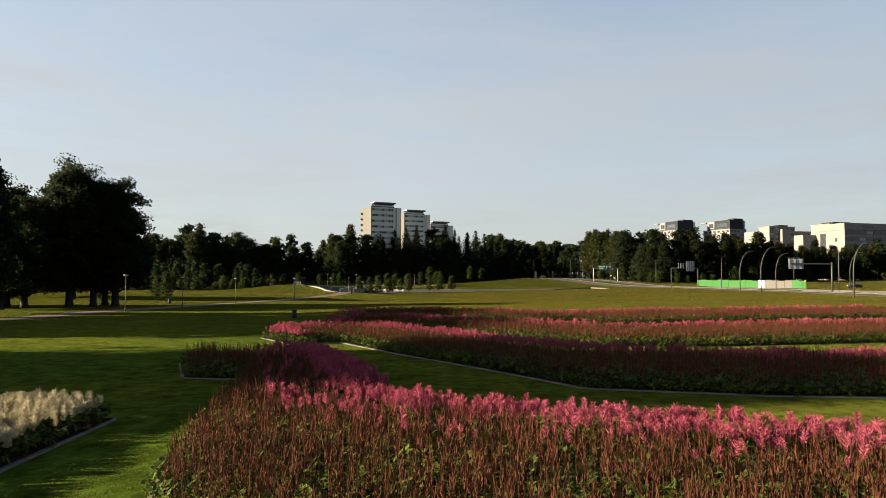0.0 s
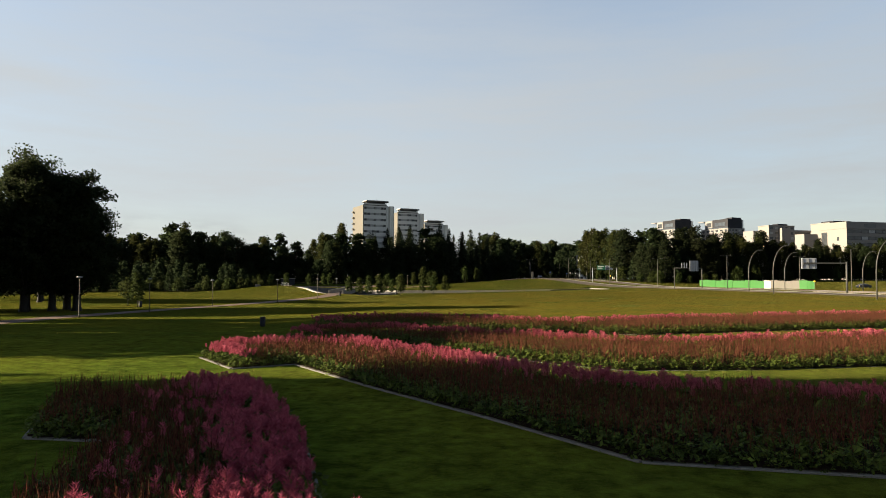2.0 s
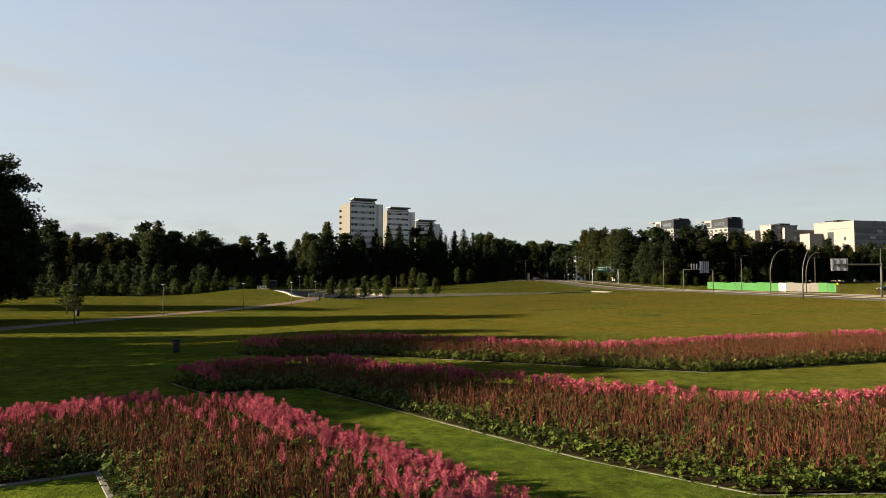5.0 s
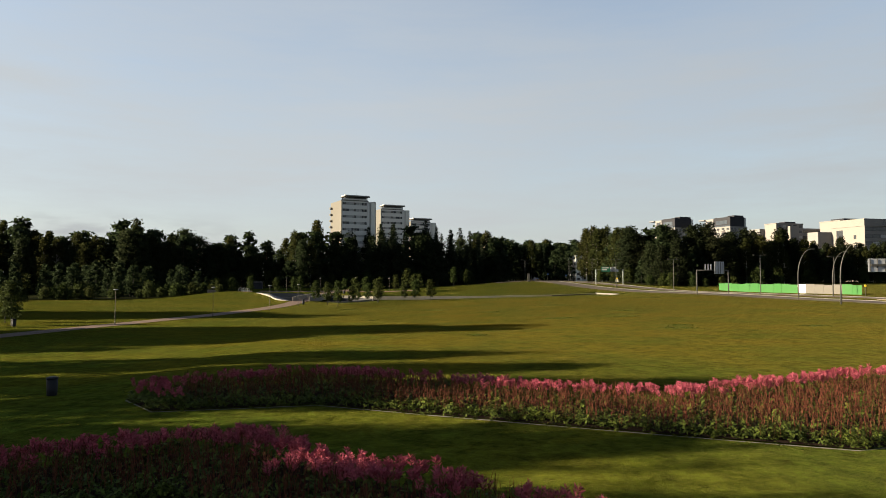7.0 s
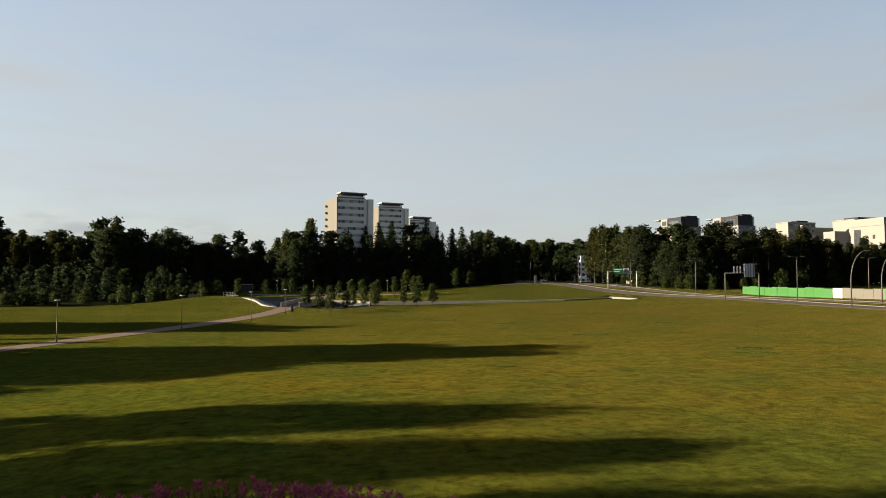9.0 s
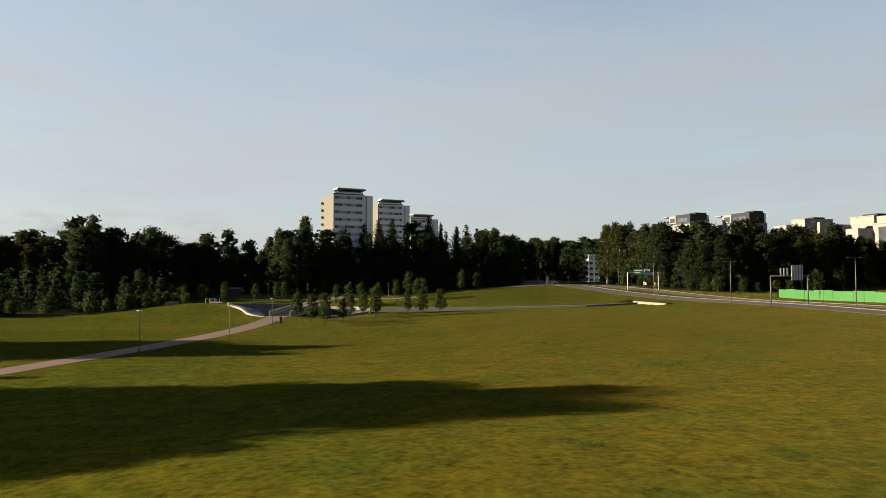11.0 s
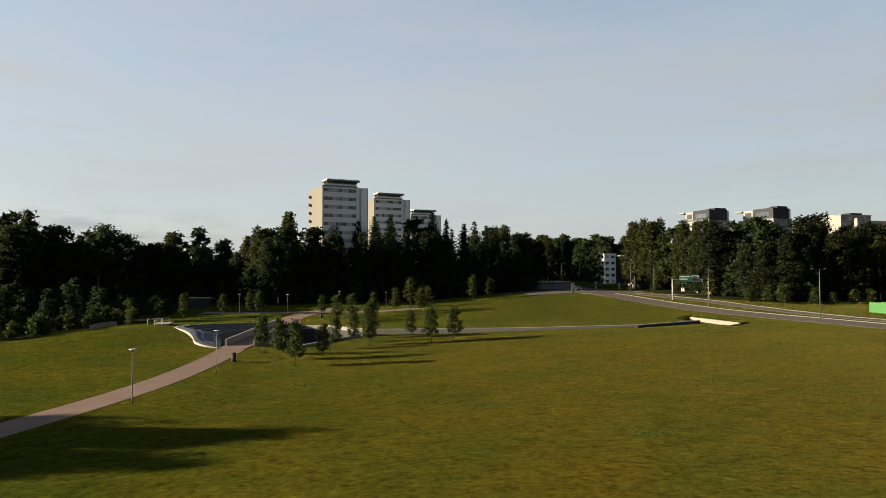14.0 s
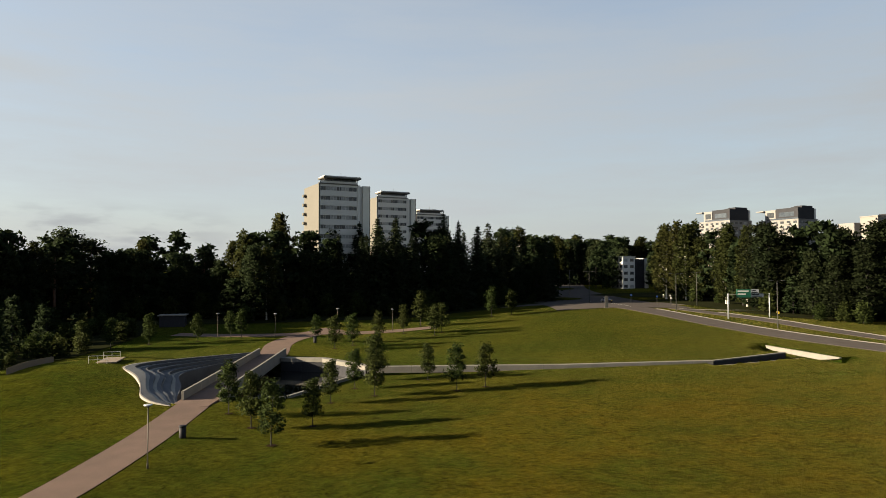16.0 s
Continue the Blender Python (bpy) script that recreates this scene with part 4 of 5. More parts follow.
# skyline of the woods: bearing (x per metre ahead from the starting place), distance ahead, tree height, kinds
SKY = [(-0.80, 240, 21, "lb"), (-0.66, 245, 21, "lb"), (-0.52, 250, 22.5, "lb"), (-0.43, 252, 23, "lb"), (-0.385, 252, 23.5, "bl"), (-0.345, 262, 23.5, "lb"), (-0.31, 278, 21.5, "lp"), (-0.285, 290, 18.5, "sl"), (-0.25, 288, 23, "bl"),
       (-0.225, 296, 17.5, "pl"), (-0.205, 298, 17, "ls"), (-0.185, 284, 23, "bl"), (-0.16, 284, 26.5, "bl"), (-0.135, 292, 23.5, "lb"), (-0.115, 302, 23, "sl"), (-0.09, 305, 31, "ss"), (-0.055, 306, 31, "ss"), (-0.02, 310, 27, "sl"), (0.005, 322, 33, "ss"),
       (0.03, 335, 31.5, "ss"), (0.06, 345, 28.5, "ss"), (0.095, 345, 23.5, "ls"), (0.105, 540, 32, "bl"), (0.135, 545, 31, "bl"), (0.165, 545, 32, "bs"), (0.19, 540, 29, "sl"), (0.21, 500, 27, "ll"),
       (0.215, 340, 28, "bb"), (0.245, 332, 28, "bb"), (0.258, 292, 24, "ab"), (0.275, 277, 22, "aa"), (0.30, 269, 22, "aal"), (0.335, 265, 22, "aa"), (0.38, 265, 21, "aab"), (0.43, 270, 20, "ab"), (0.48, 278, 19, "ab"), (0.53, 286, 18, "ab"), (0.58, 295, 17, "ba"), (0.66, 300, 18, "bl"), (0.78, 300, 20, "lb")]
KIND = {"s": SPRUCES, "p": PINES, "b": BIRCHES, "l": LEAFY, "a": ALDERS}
BASE_TALL = {"s": 27, "p": 23, "b": 24, "l": 21, "a": 21}
for (b0, d0, h0, k0), (b1, d1, h1, k1) in zip(SKY, SKY[1:]):
    run = (b1 - b0) * (d0 + d1) / 2
    for r, gap in enumerate((5.0, 5.0, 5.5, 5.5)):
        n = max(1, round(run / gap))
        for i in range(n):
            t = (i + TR.uniform(0.1, 0.9)) / n
            d = d0 + (d1 - d0) * t + r * TR.uniform(5, 8) + TR.uniform(-2, 2)
            if d0 < 400 < d1 or d1 < 400 < d0:
                d = (d0 if t < 0.5 else d1) + r * 8
            h = h0 + (h1 - h0) * t
            kind = TR.choice(k0 if t < 0.5 else k1)
            if r == 0 and TR.random() < 0.15:
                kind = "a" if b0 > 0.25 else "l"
            h *= (TR.uniform(0.62, 0.92), TR.uniform(0.80, 1.0), TR.uniform(0.84, 1.10), TR.uniform(0.74, 0.95))[r]
            x = 0.8 + (b0 + (b1 - b0) * t) * d
            if r == 3:
                kind = "l"
                h *= 0.78 if "s" in k0 + k1 else 0.95
            h *= 0.95 if kind == "s" else 1.0
            size = h / BASE_TALL[kind]
            wide = size * (TR.uniform(1.25, 1.7) if kind in "sp" else TR.uniform(0.95, 1.3))
            if kind == "l" and r > 0:
                plant_deep(x, 2 + d, TR.uniform(0, 360), size, wide)
            else:
                plant(TR.choice(KIND[kind]), x, 2 + d, TR.uniform(0, 360), size, wide, sink=0.1)

# woods farther off: beyond the junction, and along its west side
for x0, y0, x1, y1, h, gap, deep in ((52, 545, 150, 560, 31, 4.2, 2), (26, 385, 44, 520, 28, 6.0, 2), (60, 600, 150, 610, 33, 6.0, 1)):
    n = round(math.hypot(x1 - x0, y1 - y0) / gap)
    for r in range(deep):
        for i in range(n):
            t = (i + TR.uniform(0, 1)) / n
            kind = TR.choice("lbls")
            size = h * TR.uniform(0.72, 1.05) / BASE_TALL[kind]
            x, y, a, wide = x0 + (x1 - x0) * t + TR.uniform(-4, 4), y0 + (y1 - y0) * t + r * 9 + TR.uniform(-3, 3), TR.uniform(0, 360), size * TR.uniform(1.1, 1.4)
            if kind == "l":
                plant_deep(x, y, a, size, wide)
            else:
                plant(TR.choice(KIND[kind]), x, y, a, size, wide, sink=0.1)
for x, y, k in ((86, 464, 0.75), (91, 472, 0.9), (83, 474, 1.0), (88, 480, 1.1), (112, 468, 0.95), (117, 474, 1.1)):
    plant_deep(x, y, x * 40, k, k * 1.1)

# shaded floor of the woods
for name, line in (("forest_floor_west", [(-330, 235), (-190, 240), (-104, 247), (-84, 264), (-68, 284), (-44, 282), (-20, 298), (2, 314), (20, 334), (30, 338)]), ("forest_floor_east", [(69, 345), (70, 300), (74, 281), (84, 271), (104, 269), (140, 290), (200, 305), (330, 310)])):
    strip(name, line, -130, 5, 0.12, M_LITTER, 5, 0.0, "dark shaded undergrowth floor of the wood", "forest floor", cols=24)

# bushes and young trees along the edge of the woods
BUSHES = [broadleaf(80 + k, 4.6, 2.1, 0.3, 900, 0.46, M_BARK, M_YOUNG, 30, "dense green bush at the edge of the wood", "bush", 0.3, 0.4, "bush", 0.012) for k in range(2)]
for (b0, d0, h0, k0), (b1, d1, h1, k1) in zip(SKY, SKY[1:]):
    if d0 > 400 or d1 > 400:
        continue
    n = max(1, round((b1 - b0) * d0 / 5.0))
    for i in range(n):
        t = (i + TR.uniform(0, 1)) / n
        d = d0 + (d1 - d0) * t - TR.uniform(4, 9)
        plant(TR.choice(BUSHES), 0.8 + (b0 + (b1 - b0) * t) * d, 2 + d, TR.uniform(0, 360), TR.uniform(0.55, 1.35))

# low leafy trees and young spruces that close the wood's edge
for (b0, d0, h0, k0), (b1, d1, h1, k1) in zip(SKY, SKY[1:]):
    if d0 > 400 or d1 > 400:
        continue
    n = max(1, round((b1 - b0) * d0 / 4.5))
    for i in range(n):
        t = (i + TR.uniform(0, 1)) / n
        d = d0 + (d1 - d0) * t + TR.uniform(-3, 7)
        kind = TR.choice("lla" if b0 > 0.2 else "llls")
        size = TR.uniform(0.32, 0.6)
        if kind == "l":
            plant_deep(0.8 + (b0 + (b1 - b0) * t) * d, 2 + d, TR.uniform(0, 360), size, size * TR.uniform(1.1, 1.5))
            continue
        plant(TR.choice(KIND[kind]), 0.8 + (b0 + (b1 - b0) * t) * d, 2 + d, TR.uniform(0, 360), size, size * TR.uniform(1.1, 1.5), sink=0.1)

# thicket behind the crest of the lawn, west of the amphitheatre
CREST = [(-66, 278), (-60, 262), (-60.5, 247), (-58.5, 226), (-57.5, 210), (-66, 199), (-86, 184), (-115, 160), (-160, 130), (-230, 100)]
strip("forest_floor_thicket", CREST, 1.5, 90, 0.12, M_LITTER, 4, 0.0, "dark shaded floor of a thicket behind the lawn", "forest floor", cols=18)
for (ax, ay), (bx, by) in zip(CREST, CREST[1:]):
    d = Vector((bx - ax, by - ay))
    side = Vector((d.y, -d.x)).normalized()
    for i in range(max(2, round(d.length / 2.0))):
        t = TR.uniform(0, 1)
        off = TR.uniform(2.5, 16)
        plant(TR.choice(BUSHES), ax + d.x * t + side.x * off, ay + d.y * t + side.y * off, TR.uniform(0, 360), TR.uniform(0.45, 0.9), sink=0.15)
    for i in range(max(1, round(d.length / 2.4))):
        t = TR.uniform(0, 1)
        off = TR.uniform(8, 60)
        k = TR.choice("lllb")
        size = TR.uniform(0.25, 0.50)
        if k == "l":
            plant_deep(ax + d.x * t + side.x * off, ay + d.y * t + side.y * off, TR.uniform(0, 360), size, size)
        else:
            plant(TR.choice(KIND[k]), ax + d.x * t + side.x * off, ay + d.y * t + side.y * off, TR.uniform(0, 360), size, sink=0.2)

# young planted trees round the pool and beside the paths
YOUNG = [broadleaf(90 + k, 5.4, 1.35, 1.1, 2100, 0.23, M_BARK, M_YOUNG, 26, "young slender leafy tree planted in the lawn with a mulch ring", "tree", 0.1, 0.55, "young_tree", 0.011) for k in range(3)]
for p in YOUNG:
    bm = bmesh.new()
    bmesh.ops.create_circle(bm, cap_ends=True, radius=0.45, segments=14, matrix=Matrix.Translation((0, 0, 0.05)))
    part("mulch", bm, M_SOIL, p, "reddish brown mulch ring")
for x, y, s in [(-18.7, 185.8, 1.0), (-21.9, 191.5, 0.98), (-16.4, 192.6, 0.85), (-16.3, 203.5, 0.9), (-14.6, 212.5, 0.92), (-11.7, 207.5, 1.05), (-25.5, 196.5, 0.95), (-1.9, 209.0, 1.02), (1.7, 211.0, 0.98),
                (-5.4, 217.5, 0.9), (-12.4, 218.2, 1.2), (-26.7, 255.2, 0.9), (-22.1, 247.7, 1.1), (-19.3, 251.5, 1.1), (10.3, 291.5, 1.3), (15.4, 293.5, 1.15), (-7.1, 278.6, 1.4), (-10.5, 267.3, 1.1), (-4.1, 263.6, 1.15), (-2.6, 267.5, 1.1),
                (-15.2, 259.4, 1.0), (-52, 125, 1.05), (-56, 130, 0.95), (-62, 120, 0.9), (-41.5, 257.5, 1.0), (-44, 259, 0.95), (-48.4, 253.4, 0.95), (-56, 250, 1.05), (-60.5, 245, 1.0), (-63.5, 241.0, 0.95), (-67, 243, 0.9)]:
    plant(YOUNG[int(x * 7 + y) % 3], x, y, TR.uniform(0, 360), s)
build_deep_wood(LEAFY_DEEP)
for group in (SPRUCES, PINES, BIRCHES, LEAFY, ALDERS, LEAFY_DEEP, BUSHES, YOUNG):
    for p in group:
        discard(p)


# ---- buildings ----
def slab(parent, name, x0, x1, y0, y1, z0, z1, mat, label=""):
    return box_part(name, (x0, x1, y0, y1, z0, z1), mat, parent, label)


def tower_block(x, y, turn, wide, deep, storeys, base, label="", storey=2.75, bay=4.2, seed=1):
    """A slab tower: cream end wall with rounded balconies, strip windows across the front, a stair bay and a glazed roof storey under a thin flat roof."""
    rnd = random.Random(seed)
    b = empty("apartment_tower", x, y, base, turn)
    tagged(b, label, "apartment building", group="towers behind the wood")
    h = storeys * storey
    L, R = -wide / 2, wide / 2
    slab(b, "wall", L, R, 0, deep, 0, h, M_PANEL_GREY, "light grey concrete panel wall")
    # the end wall's cream is darkened to hold down the sun on it
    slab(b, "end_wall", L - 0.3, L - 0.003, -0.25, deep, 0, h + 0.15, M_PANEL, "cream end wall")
    slab(b, "pilaster", R + 0.003, R + 0.75, -0.25, 0.6, 0, h + 0.15, M_PANEL_GREY, "narrow vertical wall strip")
    slab(b, "stair_bay", R + 0.753, R + 2.1, 1.6, deep, 0, h + 0.1, M_PANEL_GREY, "plain grey stair bay")
    slab(b, "side_bay", R + 2.103, R + bay, 1.2, deep, 0, h + 0.2, M_PANEL_SHADE_RAISED, "cream wall beside the stair, lightened for its shaded side")
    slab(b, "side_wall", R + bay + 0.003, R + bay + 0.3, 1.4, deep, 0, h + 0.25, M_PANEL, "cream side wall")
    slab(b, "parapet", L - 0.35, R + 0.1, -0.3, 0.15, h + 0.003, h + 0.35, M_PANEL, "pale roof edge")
    # roof storey set back under an overhanging slab
    slab(b, "roof_storey", L + 1.8, R - 0.2, 0.9, 5.0, h, h + 1.75, M_PANE, "dark glazed roof storey")
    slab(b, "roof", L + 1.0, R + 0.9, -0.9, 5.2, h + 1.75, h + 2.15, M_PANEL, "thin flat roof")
    slab(b, "roof_rim", L + 1.2, R + 0.7, -0.7, 5.0, h + 2.153, h + 2.45, M_PANEL_GREY, "roof rim")
    slab(b, "roof_plant", R - 3.0, R - 1.2, 3, 5, h + 2.45, h + 2.9, M_DARK_METAL, "roof plant box")
    tube_part("mast", [(L + 7, 2, h + 2.4), (L + 7, 2, h + 3.9)], [0.05, 0.03], M_STEEL, b, sides=5)
    for k in range(5):
        xx = L + 1.5 + k * (wide - 1.5) / 4
        slab(b, "roof_post", xx - 0.1, xx + 0.1, 0.2, 0.4, h, h + 1.75, M_PANEL)
    # one strip of windows a storey, panes between pale posts
    widths = [1.0, 0.6, 1.35, 1.0, 1.0, 0.75, 0.55, 1.35, 1.0, 1.0, 0.55, 0.9]
    kinds = "pwcccwpcccwp"
    k0 = (wide - 0.5) / sum(widths)
    for s in range(storeys):
        z = s * storey + 1.0
        slab(b, "window_band", L + 0.1, R - 0.1, -0.035, 0.02, z - 0.04, z + 1.16, M_PANEL_GREY, "grey frame of the strip windows")
        xx = L + 0.25
        for w, k in zip(widths, kinds):
            w *= k0
            mat = M_PANEL if k == "w" else M_PANE if k == "p" or rnd.random() < 0.35 else M_CURTAIN
            slab(b, "window", xx + 0.05, xx + w - 0.05, -0.09, -0.04, z + 0.03, z + 1.09, mat)
            xx += w
        slab(b, "spandrel", L + 0.01, R - 0.01, -0.16, 0.0, z + 1.16, z + storey - 0.04, M_PANEL_GREY)
        # balconies with rounded ends beside the end wall and in the rear bay
        vs, fs = tube([(L - 0.28, deep - 1.9, z - 0.55), (L - 1.25, deep - 1.9, z - 0.55)], [0.95, 0.85], 10)
        vs = [(p[0], p[1], z - 0.55 + (p[2] - z + 0.55) * 0.55) for p in vs]
        under(mesh_from("balcony", vs, fs, M_PANEL), b, "pale rounded balcony")
        slab(b, "balcony", R + bay + 0.31, R + bay + 1.7, deep - 7.0, deep - 2.0, z - 0.9, z + 0.1, M_PANEL_GREY, "grey balcony")
        slab(b, "balcony_recess", R + bay + 0.3, R + bay + 0.6, deep - 6.8, deep - 2.2, z + 0.1, z + 1.75, M_PANE, "dark balcony recess")
    return b


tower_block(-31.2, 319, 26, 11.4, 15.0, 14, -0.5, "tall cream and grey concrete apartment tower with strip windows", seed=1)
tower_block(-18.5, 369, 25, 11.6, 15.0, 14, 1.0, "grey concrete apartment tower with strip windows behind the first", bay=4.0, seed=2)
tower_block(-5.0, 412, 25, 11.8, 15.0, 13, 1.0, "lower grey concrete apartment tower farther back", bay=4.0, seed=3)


def city_block(x, y, turn, wide, deep, tall, storeys, bays, mat, label, side_bays=0, extras=(), base=-1.0, name="apartment_building", pane=M_PANE, strip_windows=False):
    """A building seen from its corner: x runs along the shaded front, y back along the sunlit side."""
    b = empty(name, x, y, base, turn)
    tagged(b, label, "building", group="pale buildings above the trees")
    slab(b, "wall", 0, wide, 0, deep, 0, tall, mat)
    slab(b, "roof", -0.25, wide + 0.25, -0.25, deep + 0.25, tall + 0.003, tall + 0.45, mat)
    st, w = tall / storeys, wide / bays
    for s in range(storeys):
        z0, z1 = s * st + st * 0.34, s * st + st * 0.80
        if strip_windows:
            slab(b, "window_band", 0.6, wide - 0.6, -0.03, 0.02, z0 - 0.1, z1 + 0.1, M_BLACK_CLAD)
        for k in range(bays):
            slab(b, "window", k * w + w * (0.06 if strip_windows else 0.2), k * w + w * (0.94 if strip_windows else 0.8), -0.07, -0.035, z0, z1, pane if (k * 7 + s * 3) % 5 else M_CURTAIN)
        for k in range(side_bays):
            v = deep / side_bays
            slab(b, "window", -0.07, 0.02, k * v + v * 0.18, k * v + v * 0.72, z0, z1, pane)
            if (k + s) % 2 == 0:
                slab(b, "balcony", -1.3, -0.071, k * v + v * 0.12, k * v + v * 0.9, z0 - 0.9, z0 + 0.15, M_WHITE, "white balcony front")
    for part_name, x0, x1, y0, y1, z0, z1, m in extras:
        slab(b, part_name, x0, x1, y0, y1, z0, z1, m)
    return b


for x, y, wd, dp, name in ((196.5, 564, 20, 27, "white apartment block with a black clad top storey"), (235.5, 551, 18, 30, "white apartment block with a dark clad penthouse")):
    t = 46.5
    city_block(x, y, 22, wd, dp, t, 14, 5, M_WHITE, name, 6,
               [("roof_storey", 0.6, wd - 2.2, 0.6, dp * 0.58, t + 0.45, t + 8.0, M_BLACK_CLAD), ("roof_frame", wd - 2.19, wd - 0.3, 0.8, dp * 0.5, t + 0.45, t + 7.6, M_PANEL_GREY),
                ("roof_frame", 0.3, wd - 3, dp * 0.58 + 0.01, dp * 0.86, t + 0.45, t + 7.4, M_WHITE), ("roof_canopy", -1.2, wd - 3, dp * 0.86 + 0.01, dp + 2, t + 6.6, t + 7.3, M_WHITE),
                ("window", 0.22, 0.29, dp * 0.62, dp * 0.80, t + 2.2, t + 5.8, M_PANE), ("window", 0.5, 0.59, dp * 0.12, dp * 0.5, t + 2.4, t + 5.4, M_GLASS), ("roof_rail", -0.2, -0.1, 0.2, dp * 0.8, t + 0.45, t + 1.5, M_GLASS),
                ("roof_plant", wd * 0.42, wd - 0.6, 3, 9, t + 8.01, t + 9.6, M_BLACK_CLAD), ("roof_plant", wd * 0.2, wd * 0.42, 5, 8, t + 8.01, t + 8.7, M_BLACK_CLAD)])
city_block(222, 456, 15, 21, 10, 41, 12, 5, M_BEIGE, "pale office building with a white sunlit end wall", 0,
           [("side_wing", -4.0, 6.0, 10.01, 20, 0, 38.2, M_WHITE), ("tower_bay", 8.0, 15.0, -3.0, 0.0, 0, 39.4, M_BEIGE), ("roof_plant", 9, 17, 2, 7, 41.5, 42.6, M_BLACK_CLAD),
            ("link_wing", 21.01, 38, 2, 12, 0, 38.6, M_BEIGE), ("window_band", 21.5, 37.5, 1.9, 1.99, 35.5, 37.4, M_PANE), ("window_band", 21.5, 37.5, 1.9, 1.99, 31.5, 33.6, M_PANE)], name="office_building")
city_block(261, 452, 15, 24, 16, 42.6, 12, 6, M_BEIGE, "white office building with a flat roof and a glazed top", 0,
           [("roof_storey", 5, 20, 2, 12, 43.1, 44.4, M_BLACK_CLAD), ("canopy", -10, 0, -4, 6, 35.6, 36.3, M_WHITE), ("wing", -10, -0.01, -3, 6, 0, 35.59, M_WHITE)], name="office_building")
city_block(219.5, 366, 14, 72, 20, 32.4, 9, 15, M_BEIGE, "large pale beige office building with bands of windows", 0,
           [("roof_storey", 0.2, 34, 0.3, 18, 32.86, 36.2, M_BEIGE), ("window", 12, 20, 0.22, 0.29, 33.2, 35.0, M_PANE), ("stair_window", -0.08, 0.0, 13, 17, 14, 31, M_PANE), ("stair_window", -0.08, 0.0, 5, 6.5, 26, 28, M_PANE), ("stair_window", -0.08, 0.0, 5, 6.5, 21, 23, M_PANE),
            ("wing", -9, 6, 20.01, 27, 0, 30.5, M_WHITE)], name="office_building", strip_windows=True)
city_block(96.0, 470, 14, 7.2, 12, 20.5, 6, 2, M_PANEL_GREY, "small pale building with balconies at the end of the road", 3, [("wing", 7.21, 12.5, -0.5, 10, 0, 19.6, M_BLACK_CLAD), ("wing", 12.51, 15.5, 0.5, 10, 0, 19.9, M_PANEL_GREY)])


# ---- amphitheatre, bridge, pool, low walls ----
def build_amphitheatre():
    a = empty("amphitheatre", -38, 215, 0)
    tagged(a, "sunken amphitheatre of curved dark stone steps with pale edges", "amphitheatre")
    o = Vector((-38, 215, 0))
    n, floor_z = 5, -0.8
    fine = []
    for i in range(len(AMPH_OUT) - 1):
        for k in range(4):
            t = k / 4
            fine.append((np.array(AMPH_OUT[i]) * (1 - t) + np.array(AMPH_OUT[i + 1]) * t, np.array(AMPH_IN[i]) * (1 - t) + np.array(AMPH_IN[i + 1]) * t))
    fine.append((np.array(AMPH_OUT[-1]), np.array(AMPH_IN[-1])))
    for _ in range(2):
        fine = [fine[0]] + [tuple((fine[i - 1][j] + 2 * fine[i][j] + fine[i + 1][j]) / 4 for j in (0, 1)) for i in range(1, len(fine) - 1)] + [fine[-1]]
    def row(s, k):
        out = []
        for q, p in fine:
            u = len(out) / (len(fine) - 1)
            # the tiers wind in and out where they come round towards the bridge
            sw = s + 0.42 * s * (1 - s) * math.sin(19.0 * (u - 0.47)) * float(ease(u, 0.40, 0.58)) * (1 - 0.5 * float(ease(u, 0.8, 1.0)))
            xy = q[:2] * (1 - sw) + p * sw
            out.append((xy[0] - o.x, xy[1] - o.y, q[2] + 0.06 + (floor_z - q[2]) * k / n))
        return out
    def band(name, upper, lower, drop, mat, label):
        m = len(upper)
        vs = upper + lower + [(x, y, z - drop) for x, y, z in lower]
        fs = [(i, i + 1, m + i + 1, m + i) for i in range(m - 1)] + [(m + i, m + i + 1, 2 * m + i + 1, 2 * m + i) for i in range(m - 1)]
        under(mesh_from(name, vs, fs, mat), a, label)
    lips = (0.035, 0.085, 0.095, 0.028, 0.090)
    for k in range(n):
        s0, s1 = k / n, (k + 1) / n
        lip = s0 + lips[k]
        band("step_edge", row(s0, k), row(lip, k), 0.02, M_WHITE_CONCRETE if k != 3 else M_CONCRETE, "pale concrete step edge")
        lower = row(s1, k)
        band("step", [(x, y, z - 0.012) for x, y, z in row(lip, k)], [(x, y, z - 0.012) for x, y, z in lower], 0.42 if k < n - 1 else 2.2, M_DARK_STONE, "dark grey stone tread")
    # outer skirt
    top = row(0, 0)
    m = len(top)
    vs = top + [(x, y, z - 0.9) for x, y, z in top]
    under(mesh_from("retaining_edge", vs, [(i, m + i, m + i + 1, i + 1) for i in range(m - 1)], M_WHITE_CONCRETE), a, "white concrete retaining edge")


build_amphitheatre()


